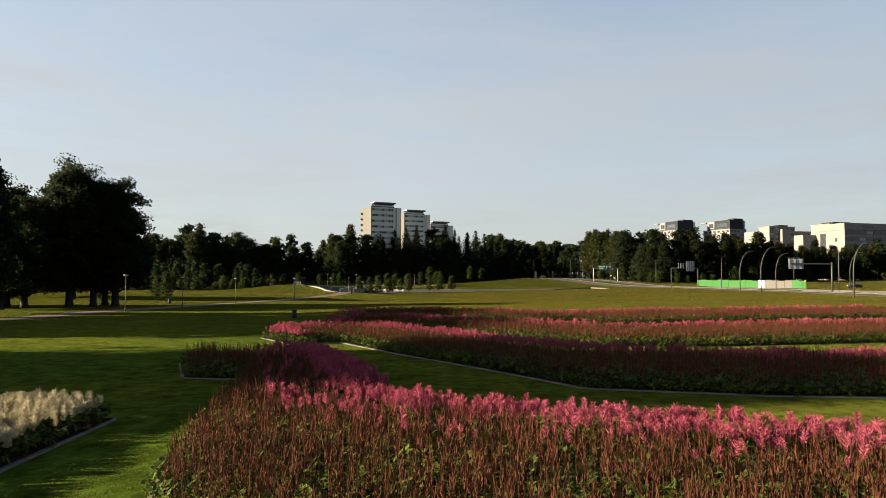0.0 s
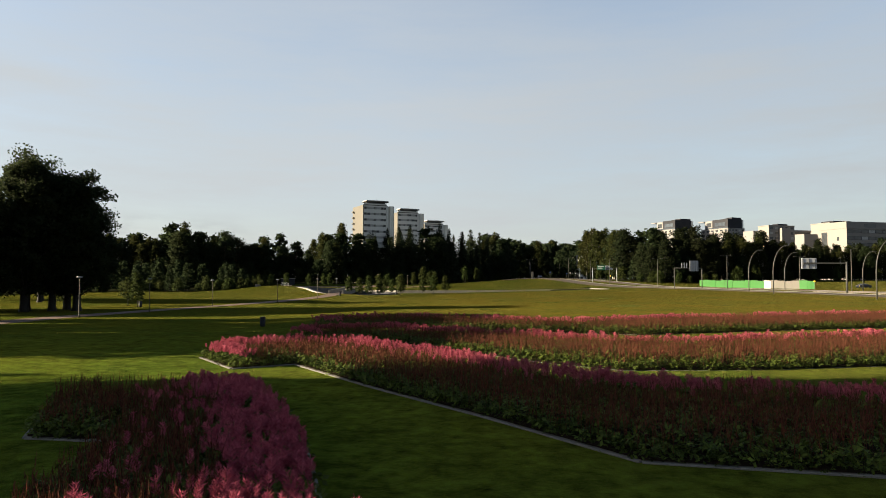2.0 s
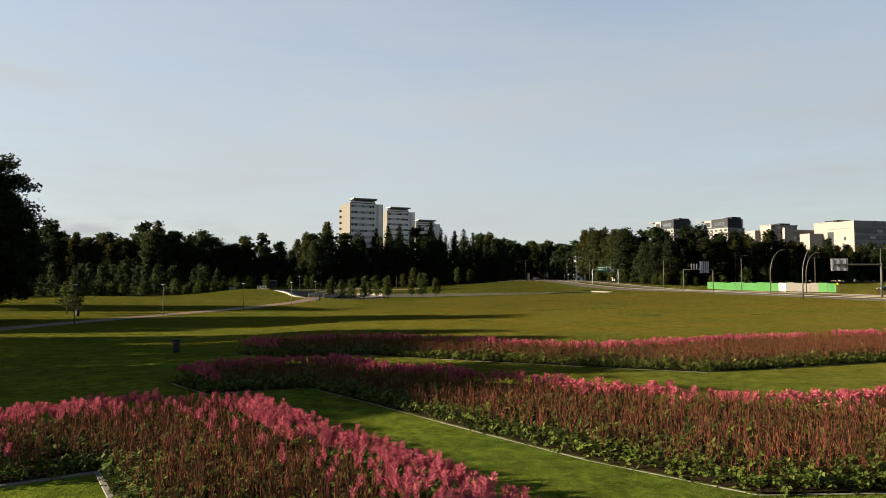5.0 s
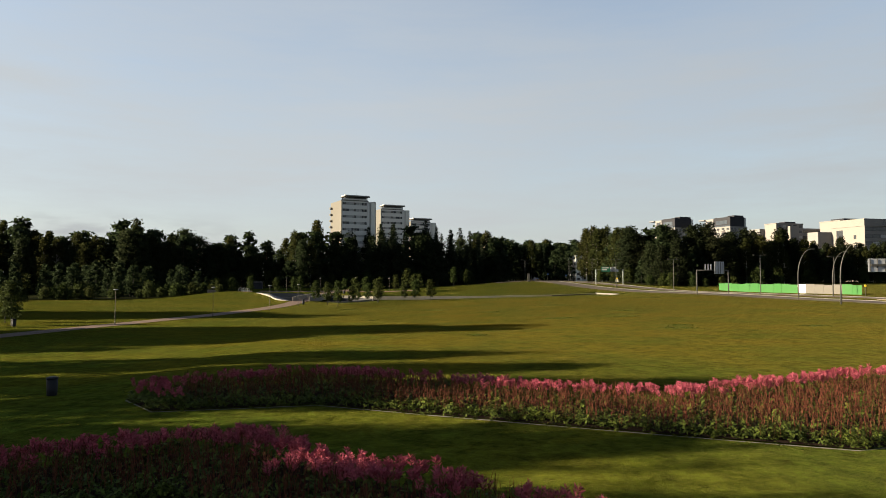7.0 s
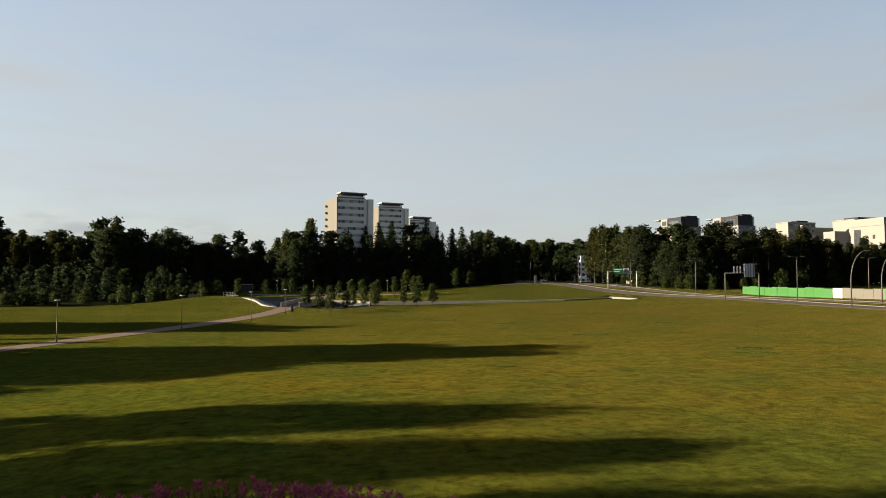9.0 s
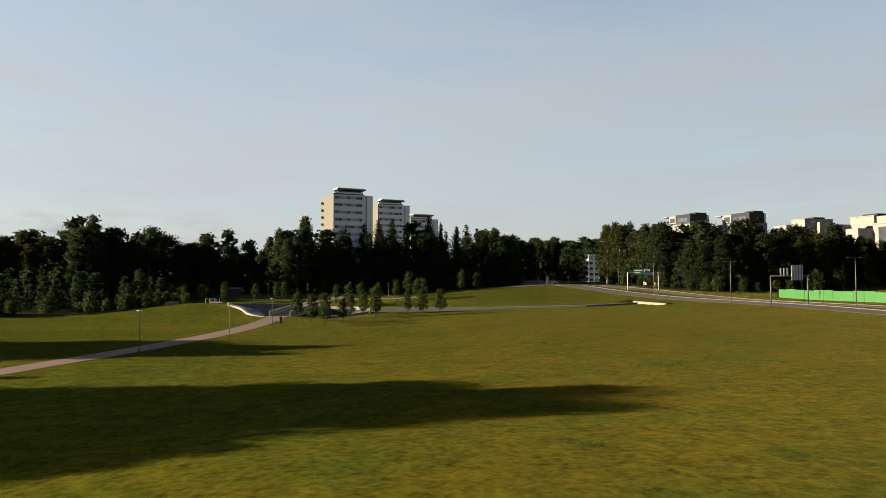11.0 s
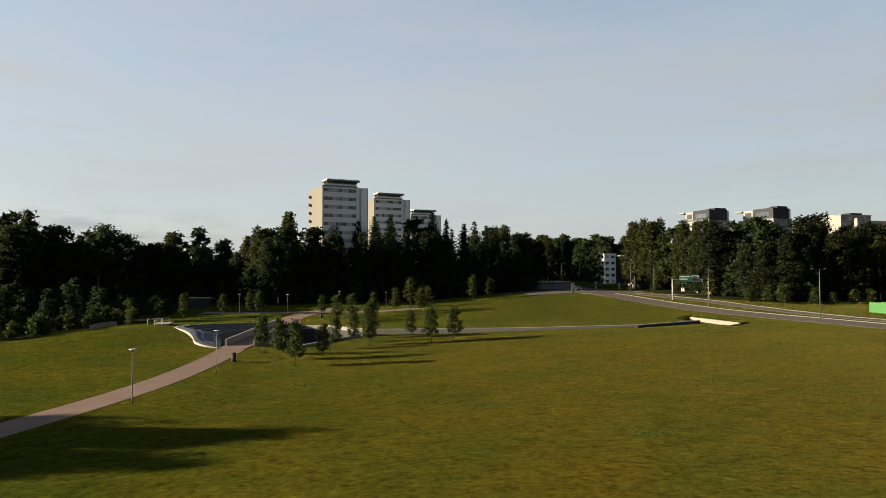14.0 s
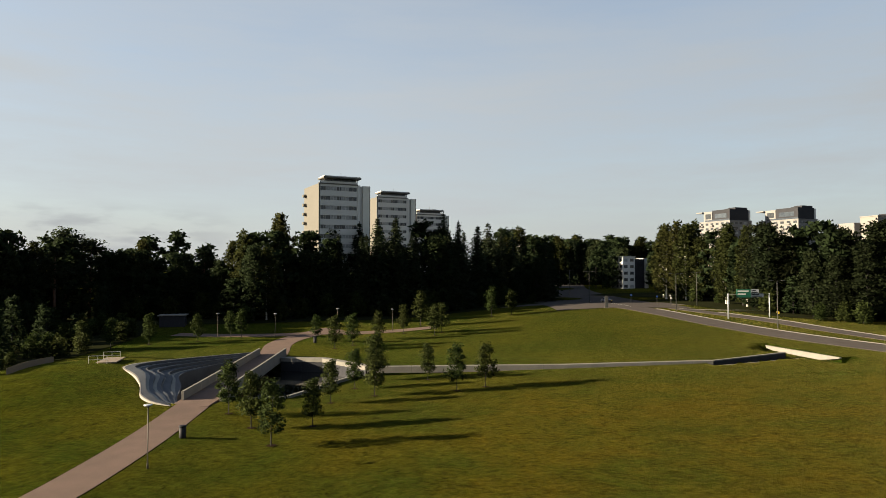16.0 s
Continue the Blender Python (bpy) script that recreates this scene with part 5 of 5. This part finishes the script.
def long_wall(name, line, thick, top, depth, mat, label, category, rise=None):
    """An upright wall along a line of (x, y, base) places, with a height and a footing."""
    w = empty(name, line[0][0], line[0][1], line[0][2])
    tagged(w, label, category)
    ox, oy, oz = line[0]
    for (ax, ay, az), (bx, by, bz) in zip(line, line[1:]):
        d = Vector((bx - ax, by - ay, 0))
        n = max(1, round(d.length / 3.0))
        s = Vector((d.y, -d.x, 0)).normalized() * thick / 2
        for k in range(n):
            t0, t1 = (k + 0.003) / n, (k + 0.997) / n
            vs = []
            for t in (t0, t1):
                p = Vector((ax, ay, az)).lerp(Vector((bx, by, bz)), t) - Vector((ox, oy, oz))
                for e in (-s, s):
                    vs += [p + e + Vector((0, 0, top)), p + e - Vector((0, 0, depth))]
            # vertex order: t0 left top, left low, right top, right low, then t1
            fs = [(0, 2, 6, 4), (0, 4, 5, 1), (2, 3, 7, 6), (0, 1, 3, 2), (4, 6, 7, 5)]
            under(mesh_from("panel", vs, fs, mat), w)
    return w


def build_bridge():
    b = empty("footbridge", -30.4, 202, -0.60)
    tagged(b, "concrete footbridge with solid parapets over a pool", "bridge")
    bm = bmesh.new()
    q = [bm.verts.new(p) for p in ((-2.1, -3.5, 0.0), (2.0, -3.0, 0.0), (1.4, 37.5, 0.3), (-2.8, 37.5, 0.3))]
    low = [bm.verts.new(v.co - Vector((0, 0, 0.6))) for v in q]
    bm.faces.new(q)
    bm.faces.new(low[::-1])
    for i in range(4):
        bm.faces.new((q[i], low[i], low[(i + 1) % 4], q[(i + 1) % 4]))
    part("deck", bm, M_PATH, b, "pinkish gravel bridge deck")
    for x0, x1 in ((-1.85, -2.75), (2.25, 1.5)):
        for k in range(12):
            t0, t1 = k / 12, (k + 1) / 12
            bm = bmesh.new()
            vs = []
            for t in (t0 + 0.001, t1 - 0.001):
                x, y, z = x0 + (x1 - x0) * t, 0.2 + 36.4 * t, 0.3 * t
                for dx in (-0.14, 0.14):
                    vs += [bm.verts.new((x + dx, y, z - 0.7)), bm.verts.new((x + dx, y, z + 1.0))]
            for f in ((0, 1, 3, 2), (4, 6, 7, 5), (0, 4, 5, 1), (2, 3, 7, 6), (1, 5, 7, 3), (0, 2, 6, 4)):
                bm.faces.new([vs[i] for i in f])
            part("parapet_panel", bm, M_CONCRETE, b, "weathered pale parapet panel")


build_bridge()

water = mesh_from("water", [(-31.8, 203.5, -2.2), (-15, 203.5, -2.2), (-15, 234.5, -2.2), (-31.8, 234.5, -2.2)], [(0, 1, 2, 3)], M_WATER)
tagged(water, "dark still pool under the footbridge", "pond", kind="structure")
POOL_LINE = [(-28.4, 233.9, -0.5), (-21.4, 232.0, -0.4), (-13.8, 223.2, -0.35)]
long_wall("pool_wall", POOL_LINE, 1.2, 0.35, 0.25, M_CONCRETE, "pale concrete coping of the pool wall", "wall")
# black stands in for the shade on the pool's inner faces
long_wall("pool_lining", POOL_LINE, 1.1, -0.252, 2.2, M_BLACK_CLAD, "pool lining coloured black for the shade inside", "wall")
long_wall("low_wall", [(-14.0, 222.9, -0.35), (14.2, 223.6, -0.28), (36.0, 224.6, 0.05)], 0.9, 0.3, 0.6, M_CONCRETE, "long low pale concrete wall across the lawn", "wall")
long_wall("pool_edge", [(-27.5, 203.8, -0.95), (-21.6, 205.8, -0.98), (-16.4, 218.8, -1.05), (-14.6, 222.3, -0.9)], 0.35, 0.12, 1.6, M_CONCRETE, "concrete edging round the pool", "wall")
DITCH_LINE = [(36.1, 224.6, 0.05), (50.2, 231.0, 0.35)]
long_wall("ditch_coping", DITCH_LINE, 0.5, 0.3, -0.16, M_CONCRETE, "pale concrete coping of a short ditch in the lawn", "wall")
# the ditch's inner shadow is put in as a black wall colour
long_wall("ditch_wall", DITCH_LINE, 0.4, 0.158, 1.6, M_BLACK_CLAD, "wall of a short ditch in the lawn, coloured black as shade", "wall")
long_wall("ditch_edge", [(36.1, 221.9, -0.05), (50.6, 226.2, 0.3)], 0.3, 0.08, 0.5, M_CONCRETE, "low concrete edge of a short ditch", "wall")


def build_headwall():
    w = empty("headwall", 53.4, 232, 0.5)
    tagged(w, "white concrete wedge-shaped headwall in the lawn", "wall")
    top = [(-1.5, 10.0, 0.10), (1.7, -7.0, 0.10)]
    low = [(-1.5, 10.0, -0.1), (-0.55, 3.0, -1.0), (0.5, -2.0, -1.0), (1.7, -7.0, -0.1)]
    vs = top + low + [(x + 0.5, y + 0.1, z) for x, y, z in top + low]
    fs = [(0, 2, 3, 4, 5, 1), (7, 11, 10, 9, 8, 6), (0, 1, 7, 6), (0, 6, 8, 2), (1, 5, 11, 7)]
    under(mesh_from("slab", vs, fs, M_CONCRETE), w, "white wedge face")
    bank = [(x, y, height(53.4 + x, 232 + y) - 0.5 + 0.02) for x, y in ((-1.05, 10.0), (2.1, -7.0), (4.4, -7.0), (1.5, 10.4))]
    vs = [(x + 53.4, y + 232, z + 0.5) for x, y, z in bank + [(x, y, -1.2) for x, y, z in bank]]
    turf = under(mesh_from("grass_bank", vs, [(0, 1, 2, 3), (0, 4, 5, 1), (1, 5, 6, 2), (2, 6, 7, 3), (3, 7, 4, 0)], M_LAWN), w, "mown grass behind the wall")
    turf.matrix_basis = Matrix.Translation((-53.4, -232, -0.5))


build_headwall()


# ---- lamps, bins, signs, fence ----
def park_lamp():
    l = empty("park_lamp", 0, 0, 0)
    tagged(l, "slim grey park lamp post with a flat round head", "street lamp", "lamps along the footpath")
    tube_part("pole", [(0, 0, -0.2), (0, 0, 0.5), (0, 0, 4.5)], [0.055, 0.05, 0.04], M_POST, l)
    tube_part("base", [(0, 0, 0), (0, 0, 0.35), (0, 0, 0.42)], [0.08, 0.08, 0.055], M_POST, l)
    tube_part("head", [(0, 0, 4.58), (0, 0, 4.62), (0, 0, 4.68), (0, 0, 4.70)], [0.20, 0.31, 0.31, 0.22], M_SIGN_BACK, l, "flat round pale lamp head", 14)
    tube_part("diffuser", [(0, 0, 4.45), (0, 0, 4.58)], [0.07, 0.12], M_STEEL, l, "grey lamp neck", 12)
    return l


def street_lamp(tall=10.2):
    l = empty("street_lamp", 0, 0, 0)
    tagged(l, "tall grey street lamp with two arms", "street lamp", "street lamps along the road")
    tube_part("pole", [(0, 0, -0.2), (0, 0, 5), (0, 0, tall)], [0.11, 0.09, 0.06], M_STEEL, l)
    for s in (-1, 1):
        tube_part("arm", [(0, 0, tall - 0.1), (s * 0.8, 0, tall), (s * 1.3, 0, tall + 0.03)], [0.04, 0.04, 0.035], M_STEEL, l, sides=6)
        box_part("lamp_head", (s * 1.2 - 0.0 if s > 0 else -2.0, 2.0 if s > 0 else -1.2, -0.16, 0.16, tall - 0.02, tall + 0.12), M_STEEL, l, "flat grey lamp head", 0.03)
    return l


def arc_lamp(tall=10.2):
    l = empty("arc_lamp", 0, 0, 0)
    tagged(l, "tall grey street lamp with a long curved arm", "street lamp", "curved street lamps")
    pts = [(0, 0, -0.2), (0, 0, tall * 0.45)] + [(2.9 * (1 - math.cos(a)), 0, tall * 0.45 + tall * 0.55 * math.sin(a)) for a in np.linspace(0.2, 1.5, 8)]
    tube_part("pole", pts, [0.12] + [0.10 - 0.006 * k for k in range(9)], M_STEEL, l)
    x = pts[-1][0]
    box_part("lamp_head", (x - 0.1, x + 0.8, -0.14, 0.14, tall - 0.1, tall + 0.06), M_STEEL, l, "flat grey lamp head", 0.03)
    return l


def litter_bin():
    l = empty("litter_bin", 0, 0, 0)
    tagged(l, "dark cylindrical litter bin standing on the lawn", "litter bin", "litter bins")
    tube_part("body", [(0, 0, 0), (0, 0, 0.05), (0, 0, 0.95)], [0.26, 0.28, 0.30], M_DARK_METAL, l, "", 14)
    tube_part("lid", [(0, 0, 0.97), (0, 0, 1.05), (0, 0, 1.10)], [0.33, 0.33, 0.2], M_DARK_METAL, l, "rounded dark lid", 14)
    tube_part("foot", [(0, 0, -0.1), (0, 0, 0.0)], [0.2, 0.2], M_STEEL, l, "", 10)
    return l


def set_out(proto, places):
    for x, y, turn, size in places:
        ob = copy_thing(proto, pose(x, y, height(x, y), 0, 0, turn))
        ob.scale = (size, size, size)
    discard(proto)


set_out(park_lamp(), [(-39.9, 127.6, 0, 1), (-32.7, 145, 0, 1), (-27.7, 161.4, 0, 1), (-26.0, 178.5, 0, 1), (-40.5, 104, 0, 1), (-40.5, 86, 0, 1), (-35.0, 257.5, 0, 1), (-24.4, 268, 0, 1), (-46.5, 259, 0, 1), (-13.1, 271.5, 0, 1)])
set_out(litter_bin(), [(-15.1, 70.1, 0, 0.8), (-26.6, 187.0, 0, 1.0), (-26.4, 252.2, 0, 1.0), (-51, 124, 0, 0.9)])
set_out(street_lamp(), [(63.5, 257.6, 15, 0.92), (71.6, 227, 15, 0.92), (80, 193.5, 10, 0.92), (66.8, 304.5, 10, 0.88), (53.0, 283, 10, 0.88), (42, 322, 10, 0.9), (52, 395, 10, 1), (100, 170, 20, 1), (112, 150, 20, 1), (120, 230, 0, 1), (135, 200, 0, 1), (38, 440, 0, 1)])
set_out(arc_lamp(), [(71.4, 162, 0, 0.93), (67, 142, 0, 0.95), (89, 180, 0, 0.95), (71.8, 118, 10, 0.95), (104, 172, 0, 0.95)])


def hoarding():
    """A run of fence panels from the bright green stretch to the beige one."""
    x0, y0, x1, y1 = 91.2, 242.0, 105.6, 195.6
    f = empty("hoarding", x0, y0, height(x0, y0) - 0.6)
    tagged(f, "bright green site hoarding with one white and some beige panels", "fence")
    d = Vector((x1 - x0, y1 - y0, 0))
    n = 18
    ang = math.degrees(math.atan2(d.y, d.x))
    for k in range(n):
        u = (k + 0.5) / n
        m = M_GREEN_PANEL if u < 0.60 or u > 0.89 else (M_PANEL_GREY if u < 0.67 else M_PANEL)
        bm = box(bmesh.new(), -d.length / n / 2 + 0.02, d.length / n / 2 - 0.02, -0.04, 0.04, 0.1, 2.5 + 0.12 * math.sin(k * 1.7), 0.01)
        p = part("fence_panel", bm, m, f)
        p.matrix_basis = pose(d.x * u, d.y * u, 0.2, 0, 0, ang + 2 * math.sin(k * 2.1))
        bm = box(bmesh.new(), -0.05, 0.05, 0.05, 0.15, -0.2, 2.6)
        q = part("fence_post", bm, M_STEEL, f)
        q.matrix_basis = pose(d.x * k / n, d.y * k / n, 0.2, 0, 0, ang)


hoarding()


def sign_gantry():
    g = empty("sign_gantry", 68.6, 202.8, height(68.6, 202.8))
    tagged(g, "grey steel sign gantry over the road seen from behind", "road sign")
    dx, dy = 9.0, 2.4
    tube_part("post", [(0, 0, -0.2), (0, 0, 6.2)], [0.14, 0.12], M_STEEL, g)
    tube_part("post", [(dx, dy, -0.4), (dx, dy, 6.2)], [0.14, 0.12], M_STEEL, g)
    tube_part("beam", [(0, 0, 6.1), (dx, dy, 6.1)], [0.11, 0.11], M_STEEL, g)
    for u0, u1, z0, z1 in ((0.55, 0.86, 5.2, 8.3), (0.25, 0.28, 6.2, 7.7), (0.34, 0.37, 6.2, 7.7), (0.43, 0.46, 6.2, 7.7)):
        vs = [(dx * u, dy * u - 0.2, z) for u in (u0, u1) for z in (z0, z1)] + [(dx * u, dy * u - 0.1, z) for u in (u0, u1) for z in (z0, z1)]
        under(mesh_from("sign_board", vs, [(0, 1, 3, 2), (4, 6, 7, 5), (0, 4, 5, 1), (2, 3, 7, 6), (1, 5, 7, 3), (0, 2, 6, 4)], M_SIGN_BACK), g, "bare aluminium back of a sign")
        if u1 - u0 > 0.1:
            for k in range(4):
                u = u0 + (u1 - u0) * (k + 0.5) / 4
                box_part("stiffener", (dx * u - 0.05, dx * u + 0.05, dy * u - 0.30, dy * u - 0.2, z0, z1), M_STEEL, g)


def cantilever_sign():
    g = empty("cantilever_sign", 87.5, 151.5, height(87.5, 151.5))
    tagged(g, "grey cantilever road sign seen from behind", "road sign")
    tube_part("post", [(0, 0, -0.2), (0, 0, 6.6)], [0.22, 0.18], M_STEEL, g)
    box_part("beam", (-9.2, 0.1, -0.12, 0.12, 6.15, 6.45), M_STEEL, g)
    box_part("sign_board", (-9.6, -6.3, 0.14, 0.22, 5.1, 7.4), M_SIGN_BACK, g, "bare aluminium back of a sign", 0.02)
    for k in range(3):
        box_part("stiffener", (-9.3 + k * 1.3, -9.2 + k * 1.3, 0.05, 0.14, 5.2, 7.3), M_STEEL, g)


def direction_sign(x, y, tall):
    g = empty("direction_sign", x, y, height(x, y))
    tagged(g, "green and white direction signs on two posts", "road sign")
    tube_part("post", [(-5.1, 0, -0.3), (-5.1, 0, tall)], [0.14, 0.12], M_SIGN_BACK, g)
    tube_part("post", [(5.2, 2.2, -0.3), (5.2, 2.2, tall)], [0.14, 0.12], M_SIGN_BACK, g)
    tube_part("beam", [(-5.1, 0.0, tall - 0.2), (5.2, 2.2, tall - 0.2)], [0.08, 0.08], M_STEEL, g)
    box_part("sign_board", (-3.1, 0.1, 0.3, 0.4, tall - 0.9, tall + 0.9), M_SIGN_GREEN, g, "green direction board", 0.02)
    for k, (w, z0, z1) in enumerate(((1.9, 0.0, 0.85), (2.9, -0.85, -0.06))):
        board = box_part("sign_board", (0.25, 0.25 + w, 0.7, 0.8, tall + z0, tall + z1), M_SIGN_BACK, g, "pale direction board", 0.02)
        for r in range(2):
            box_part("text_bar", (0.45, 0.1 + w * (0.9 - 0.2 * r), 0.68, 0.697, tall + z0 + 0.14 + r * 0.36, tall + z0 + 0.34 + r * 0.36), M_DARK_METAL, board)
    for x0, x1, z in ((-2.8, -0.4, 0.35), (-2.8, -1.0, -0.3)):
        box_part("text_bar", (x0, x1, 0.275, 0.297, tall + z, tall + z + 0.3), M_WHITE_PAINT, g)


def small_sign(x, y, tall, mat, label):
    g = empty("traffic_sign", x, y, height(x, y))
    tagged(g, label, "road sign")
    tube_part("post", [(0, 0, -0.2), (0, 0, tall)], [0.045, 0.04], M_STEEL, g, sides=7)
    bm = bmesh.new()
    bmesh.ops.create_cone(bm, cap_ends=True, segments=16, radius1=0.27, radius2=0.27, depth=0.04, matrix=Matrix.Translation((0, -0.07, tall - 0.35)) @ Matrix.Rotation(math.pi / 2, 4, "X"))
    part("sign_plate", bm, mat, g)


def pylon(x, y):
    g = empty("information_pylon", x, y, height(x, y))
    tagged(g, "slim pale information pylon on the lawn", "sign")
    box_part("panel", (-0.4, 0.4, -0.12, 0.12, 0.1, 3.0), M_STEEL, g, "", 0.02)
    box_part("foot", (-0.45, 0.45, -0.2, 0.2, -0.3, 0.1), M_CONCRETE, g)


sign_gantry()
cantilever_sign()
direction_sign(65.4, 272, 5.5)
pylon(39.5, 294.0)
M_BLUE = material("blue_sign_face", (0.015, 0.045, 0.15), (0.012, 0.04, 0.13), 0.5, 1, 10, 0.0)
for x, y, h, m, lab in ((55.5, 293, 2.8, M_WHITE_PAINT, "white-faced traffic sign on a thin post"), (48.5, 303, 3.0, M_BLUE, "blue round traffic sign on a thin post"), (56.5, 306, 2.6, M_BLUE, "blue traffic sign at the junction"),
                        (60.5, 307, 2.9, M_WHITE_PAINT, "white traffic sign beside the kerb"), (63.9, 258.2, 3.4, M_YELLOW, "yellow traffic sign plate on a post"), (100, 186, 2.6, M_YELLOW, "yellow traffic sign beside the road")):
    small_sign(x, y, h, m, lab)


def car(x, y, turn, label, mat=M_CAR):
    c = empty("car", x, y, height(x, y) + 0.07, turn)
    tagged(c, label, "car", "cars on the road")
    prof = [(-2.15, 0.35), (-2.2, 0.75), (-2.05, 0.92), (-1.45, 0.98), (-0.85, 1.40), (0.55, 1.42), (1.25, 1.0), (2.0, 0.88), (2.2, 0.6), (2.15, 0.35)]
    bm = bmesh.new()
    rows = []
    for s, inset in ((-0.88, 0.0), (0.88, 0.0)):
        rows.append([bm.verts.new((px, s * (0.80 if pz > 1.1 else 1.0), pz)) for px, pz in prof])
    n = len(prof)
    for i in range(n):
        bm.faces.new((rows[0][i], rows[0][(i + 1) % n], rows[1][(i + 1) % n], rows[1][i]))
    bm.faces.new(rows[0][::-1])
    bm.faces.new(rows[1])
    bmesh.ops.recalc_face_normals(bm, faces=bm.faces)
    bmesh.ops.bevel(bm, geom=list(bm.edges), offset=0.05, segments=2, affect="EDGES")
    part("body", bm, mat, c)
    for s in (-1, 1):
        vs = [(-1.25, s * 0.87, 1.0), (-0.80, s * 0.76, 1.34), (0.5, s * 0.76, 1.35), (1.05, s * 0.87, 1.0)]
        vs += [(px, py + s * 0.02, pz) for px, py, pz in vs]
        under(mesh_from("side_window", vs, [(0, 1, 2, 3), (4, 5, 6, 7), (0, 1, 5, 4), (2, 3, 7, 6), (1, 2, 6, 5), (3, 0, 4, 7)], M_GLASS), c)
        for wx in (-1.35, 1.35):
            wh = part("wheel", bmesh.new(), M_RUBBER, c)
            for nm, r, d, m in (("tyre", 0.32, 0.22, M_RUBBER), ("rim", 0.2, 0.24, M_STEEL)):
                bm = bmesh.new()
                bmesh.ops.create_cone(bm, cap_ends=True, segments=18, radius1=r, radius2=r, depth=d, matrix=Matrix.Translation((wx, s * 0.78, 0.32)) @ Matrix.Rotation(math.pi / 2, 4, "X"))
                part(nm, bm, m, wh)
        for lx, lm, nm in ((2.12, M_WHITE_PAINT, "headlight"), (-2.2, M_YELLOW, "tail_light")):
            box_part(nm, (lx - 0.05, lx + 0.06, s * 0.62 - 0.14, s * 0.62 + 0.14, 0.62, 0.76), lm, c)


car(131, 214, 10, "dark blue car parked beyond the road")
car(46, 318, 100, "dark car waiting at the junction")


def railing(x, y, turn):
    g = empty("railing", x, y, height(x, y), turn)
    tagged(g, "short pale metal railing above the amphitheatre", "railing")
    for px in (-1.1, 0, 1.1):
        tube_part("post", [(px, 0, -0.1), (px, 0, 1.0)], [0.035, 0.035], M_WHITE_PAINT, g, sides=6)
    for z in (0.5, 1.0):
        tube_part("rail", [(-1.1, 0, z), (1.1, 0, z)], [0.03, 0.03], M_WHITE_PAINT, g, sides=6)


railing(-48.6, 216.6, 12)
railing(-50.0, 223.4, 12)
deck = empty("timber_deck", -48.6, 219.6, height(-48.6, 219.6), 12)
tagged(deck, "small grey timber deck between two railings above the amphitheatre", "deck")
for k in range(8):
    box_part("plank", (-1.0, 1.5, -2.6 + k * 0.66, -1.96 + k * 0.66, 0.06, 0.20), M_WOOD, deck)


def kiosk(x, y, turn):
    """A low dark service building with a flat pale roof edge."""
    k = empty("kiosk", x, y, height(x, y), turn)
    tagged(k, "low dark flat-roofed service building at the edge of the wood", "building")
    box_part("wall", (-2.6, 2.6, 0, 3.4, -0.2, 2.4), M_BLACK_CLAD, k, "", 0.03)
    box_part("roof", (-2.9, 2.9, -0.3, 3.7, 2.403, 2.62), M_CONCRETE, k, "flat roof with a pale edge", 0.02)
    box_part("door", (0.6, 1.6, -0.04, -0.003, 0, 2.05), M_BLACK_CLAD, k, "dark door")


kiosk(-61.0, 273.5, 12)


def board_fence(x0, y0, x1, y1, tall=0.95):
    """A short fence of upright weathered boards on two rails."""
    f = empty("board_fence", x0, y0, height(x0, y0))
    tagged(f, "low weathered wooden board fence along the crest of the lawn", "fence")
    d = Vector((x1 - x0, y1 - y0))
    n = round(d.length / 0.16)
    turn = math.degrees(math.atan2(d.y, d.x))
    for i in range(n):
        t = (i + 0.5) / n
        px, py = x0 + d.x * t, y0 + d.y * t
        ob = box_part("board", (-0.065, 0.065, -0.012, 0.012, -0.1, tall + 0.03 * math.sin(i * 2.7)), M_WOOD, f)
        ob.matrix_basis = pose(px - x0, py - y0, height(px, py) - height(x0, y0), 0, 0, turn)


board_fence(-55.6, 209.0, -57.9, 223.0, 0.8)


def weed_patches():
    """Low broad-leaved weeds that stand darker in the mown field."""
    rng = np.random.default_rng(31)
    spots = [(28.3, 107.5, 1.1), (29.6, 110.8, 0.8), (42.6, 107.5, 0.9), (25.9, 167.0, 1.8), (3.5, 159.0, 1.3), (19.1, 127.1, 1.2), (28.6, 127.4, 1.0), (46.6, 212.2, 2.2), (33, 142, 0.8), (-6, 134, 0.7), (12, 148, 0.9), (-15, 172, 0.8), (52, 190, 1.2), (7, 101, 0.5)]
    xy = np.concatenate([np.stack([rng.normal(x, r, int(520 * r)), rng.normal(y, r * 0.7, int(520 * r))], 1) for x, y, r in spots])
    z = land(xy[:, 0], xy[:, 1]) + rng.uniform(0.02, 0.08, len(xy))
    v, f = scatter(rng, LEAVES, np.column_stack([xy, z]), rng.uniform(0.35, 0.7, len(xy)), 0.5)
    ob = mesh_from("weeds", v, f, M_LEAF)
    tagged(ob, "scattered patches of dark green weeds in the lawn", "weeds", kind="stuff")


weed_patches()
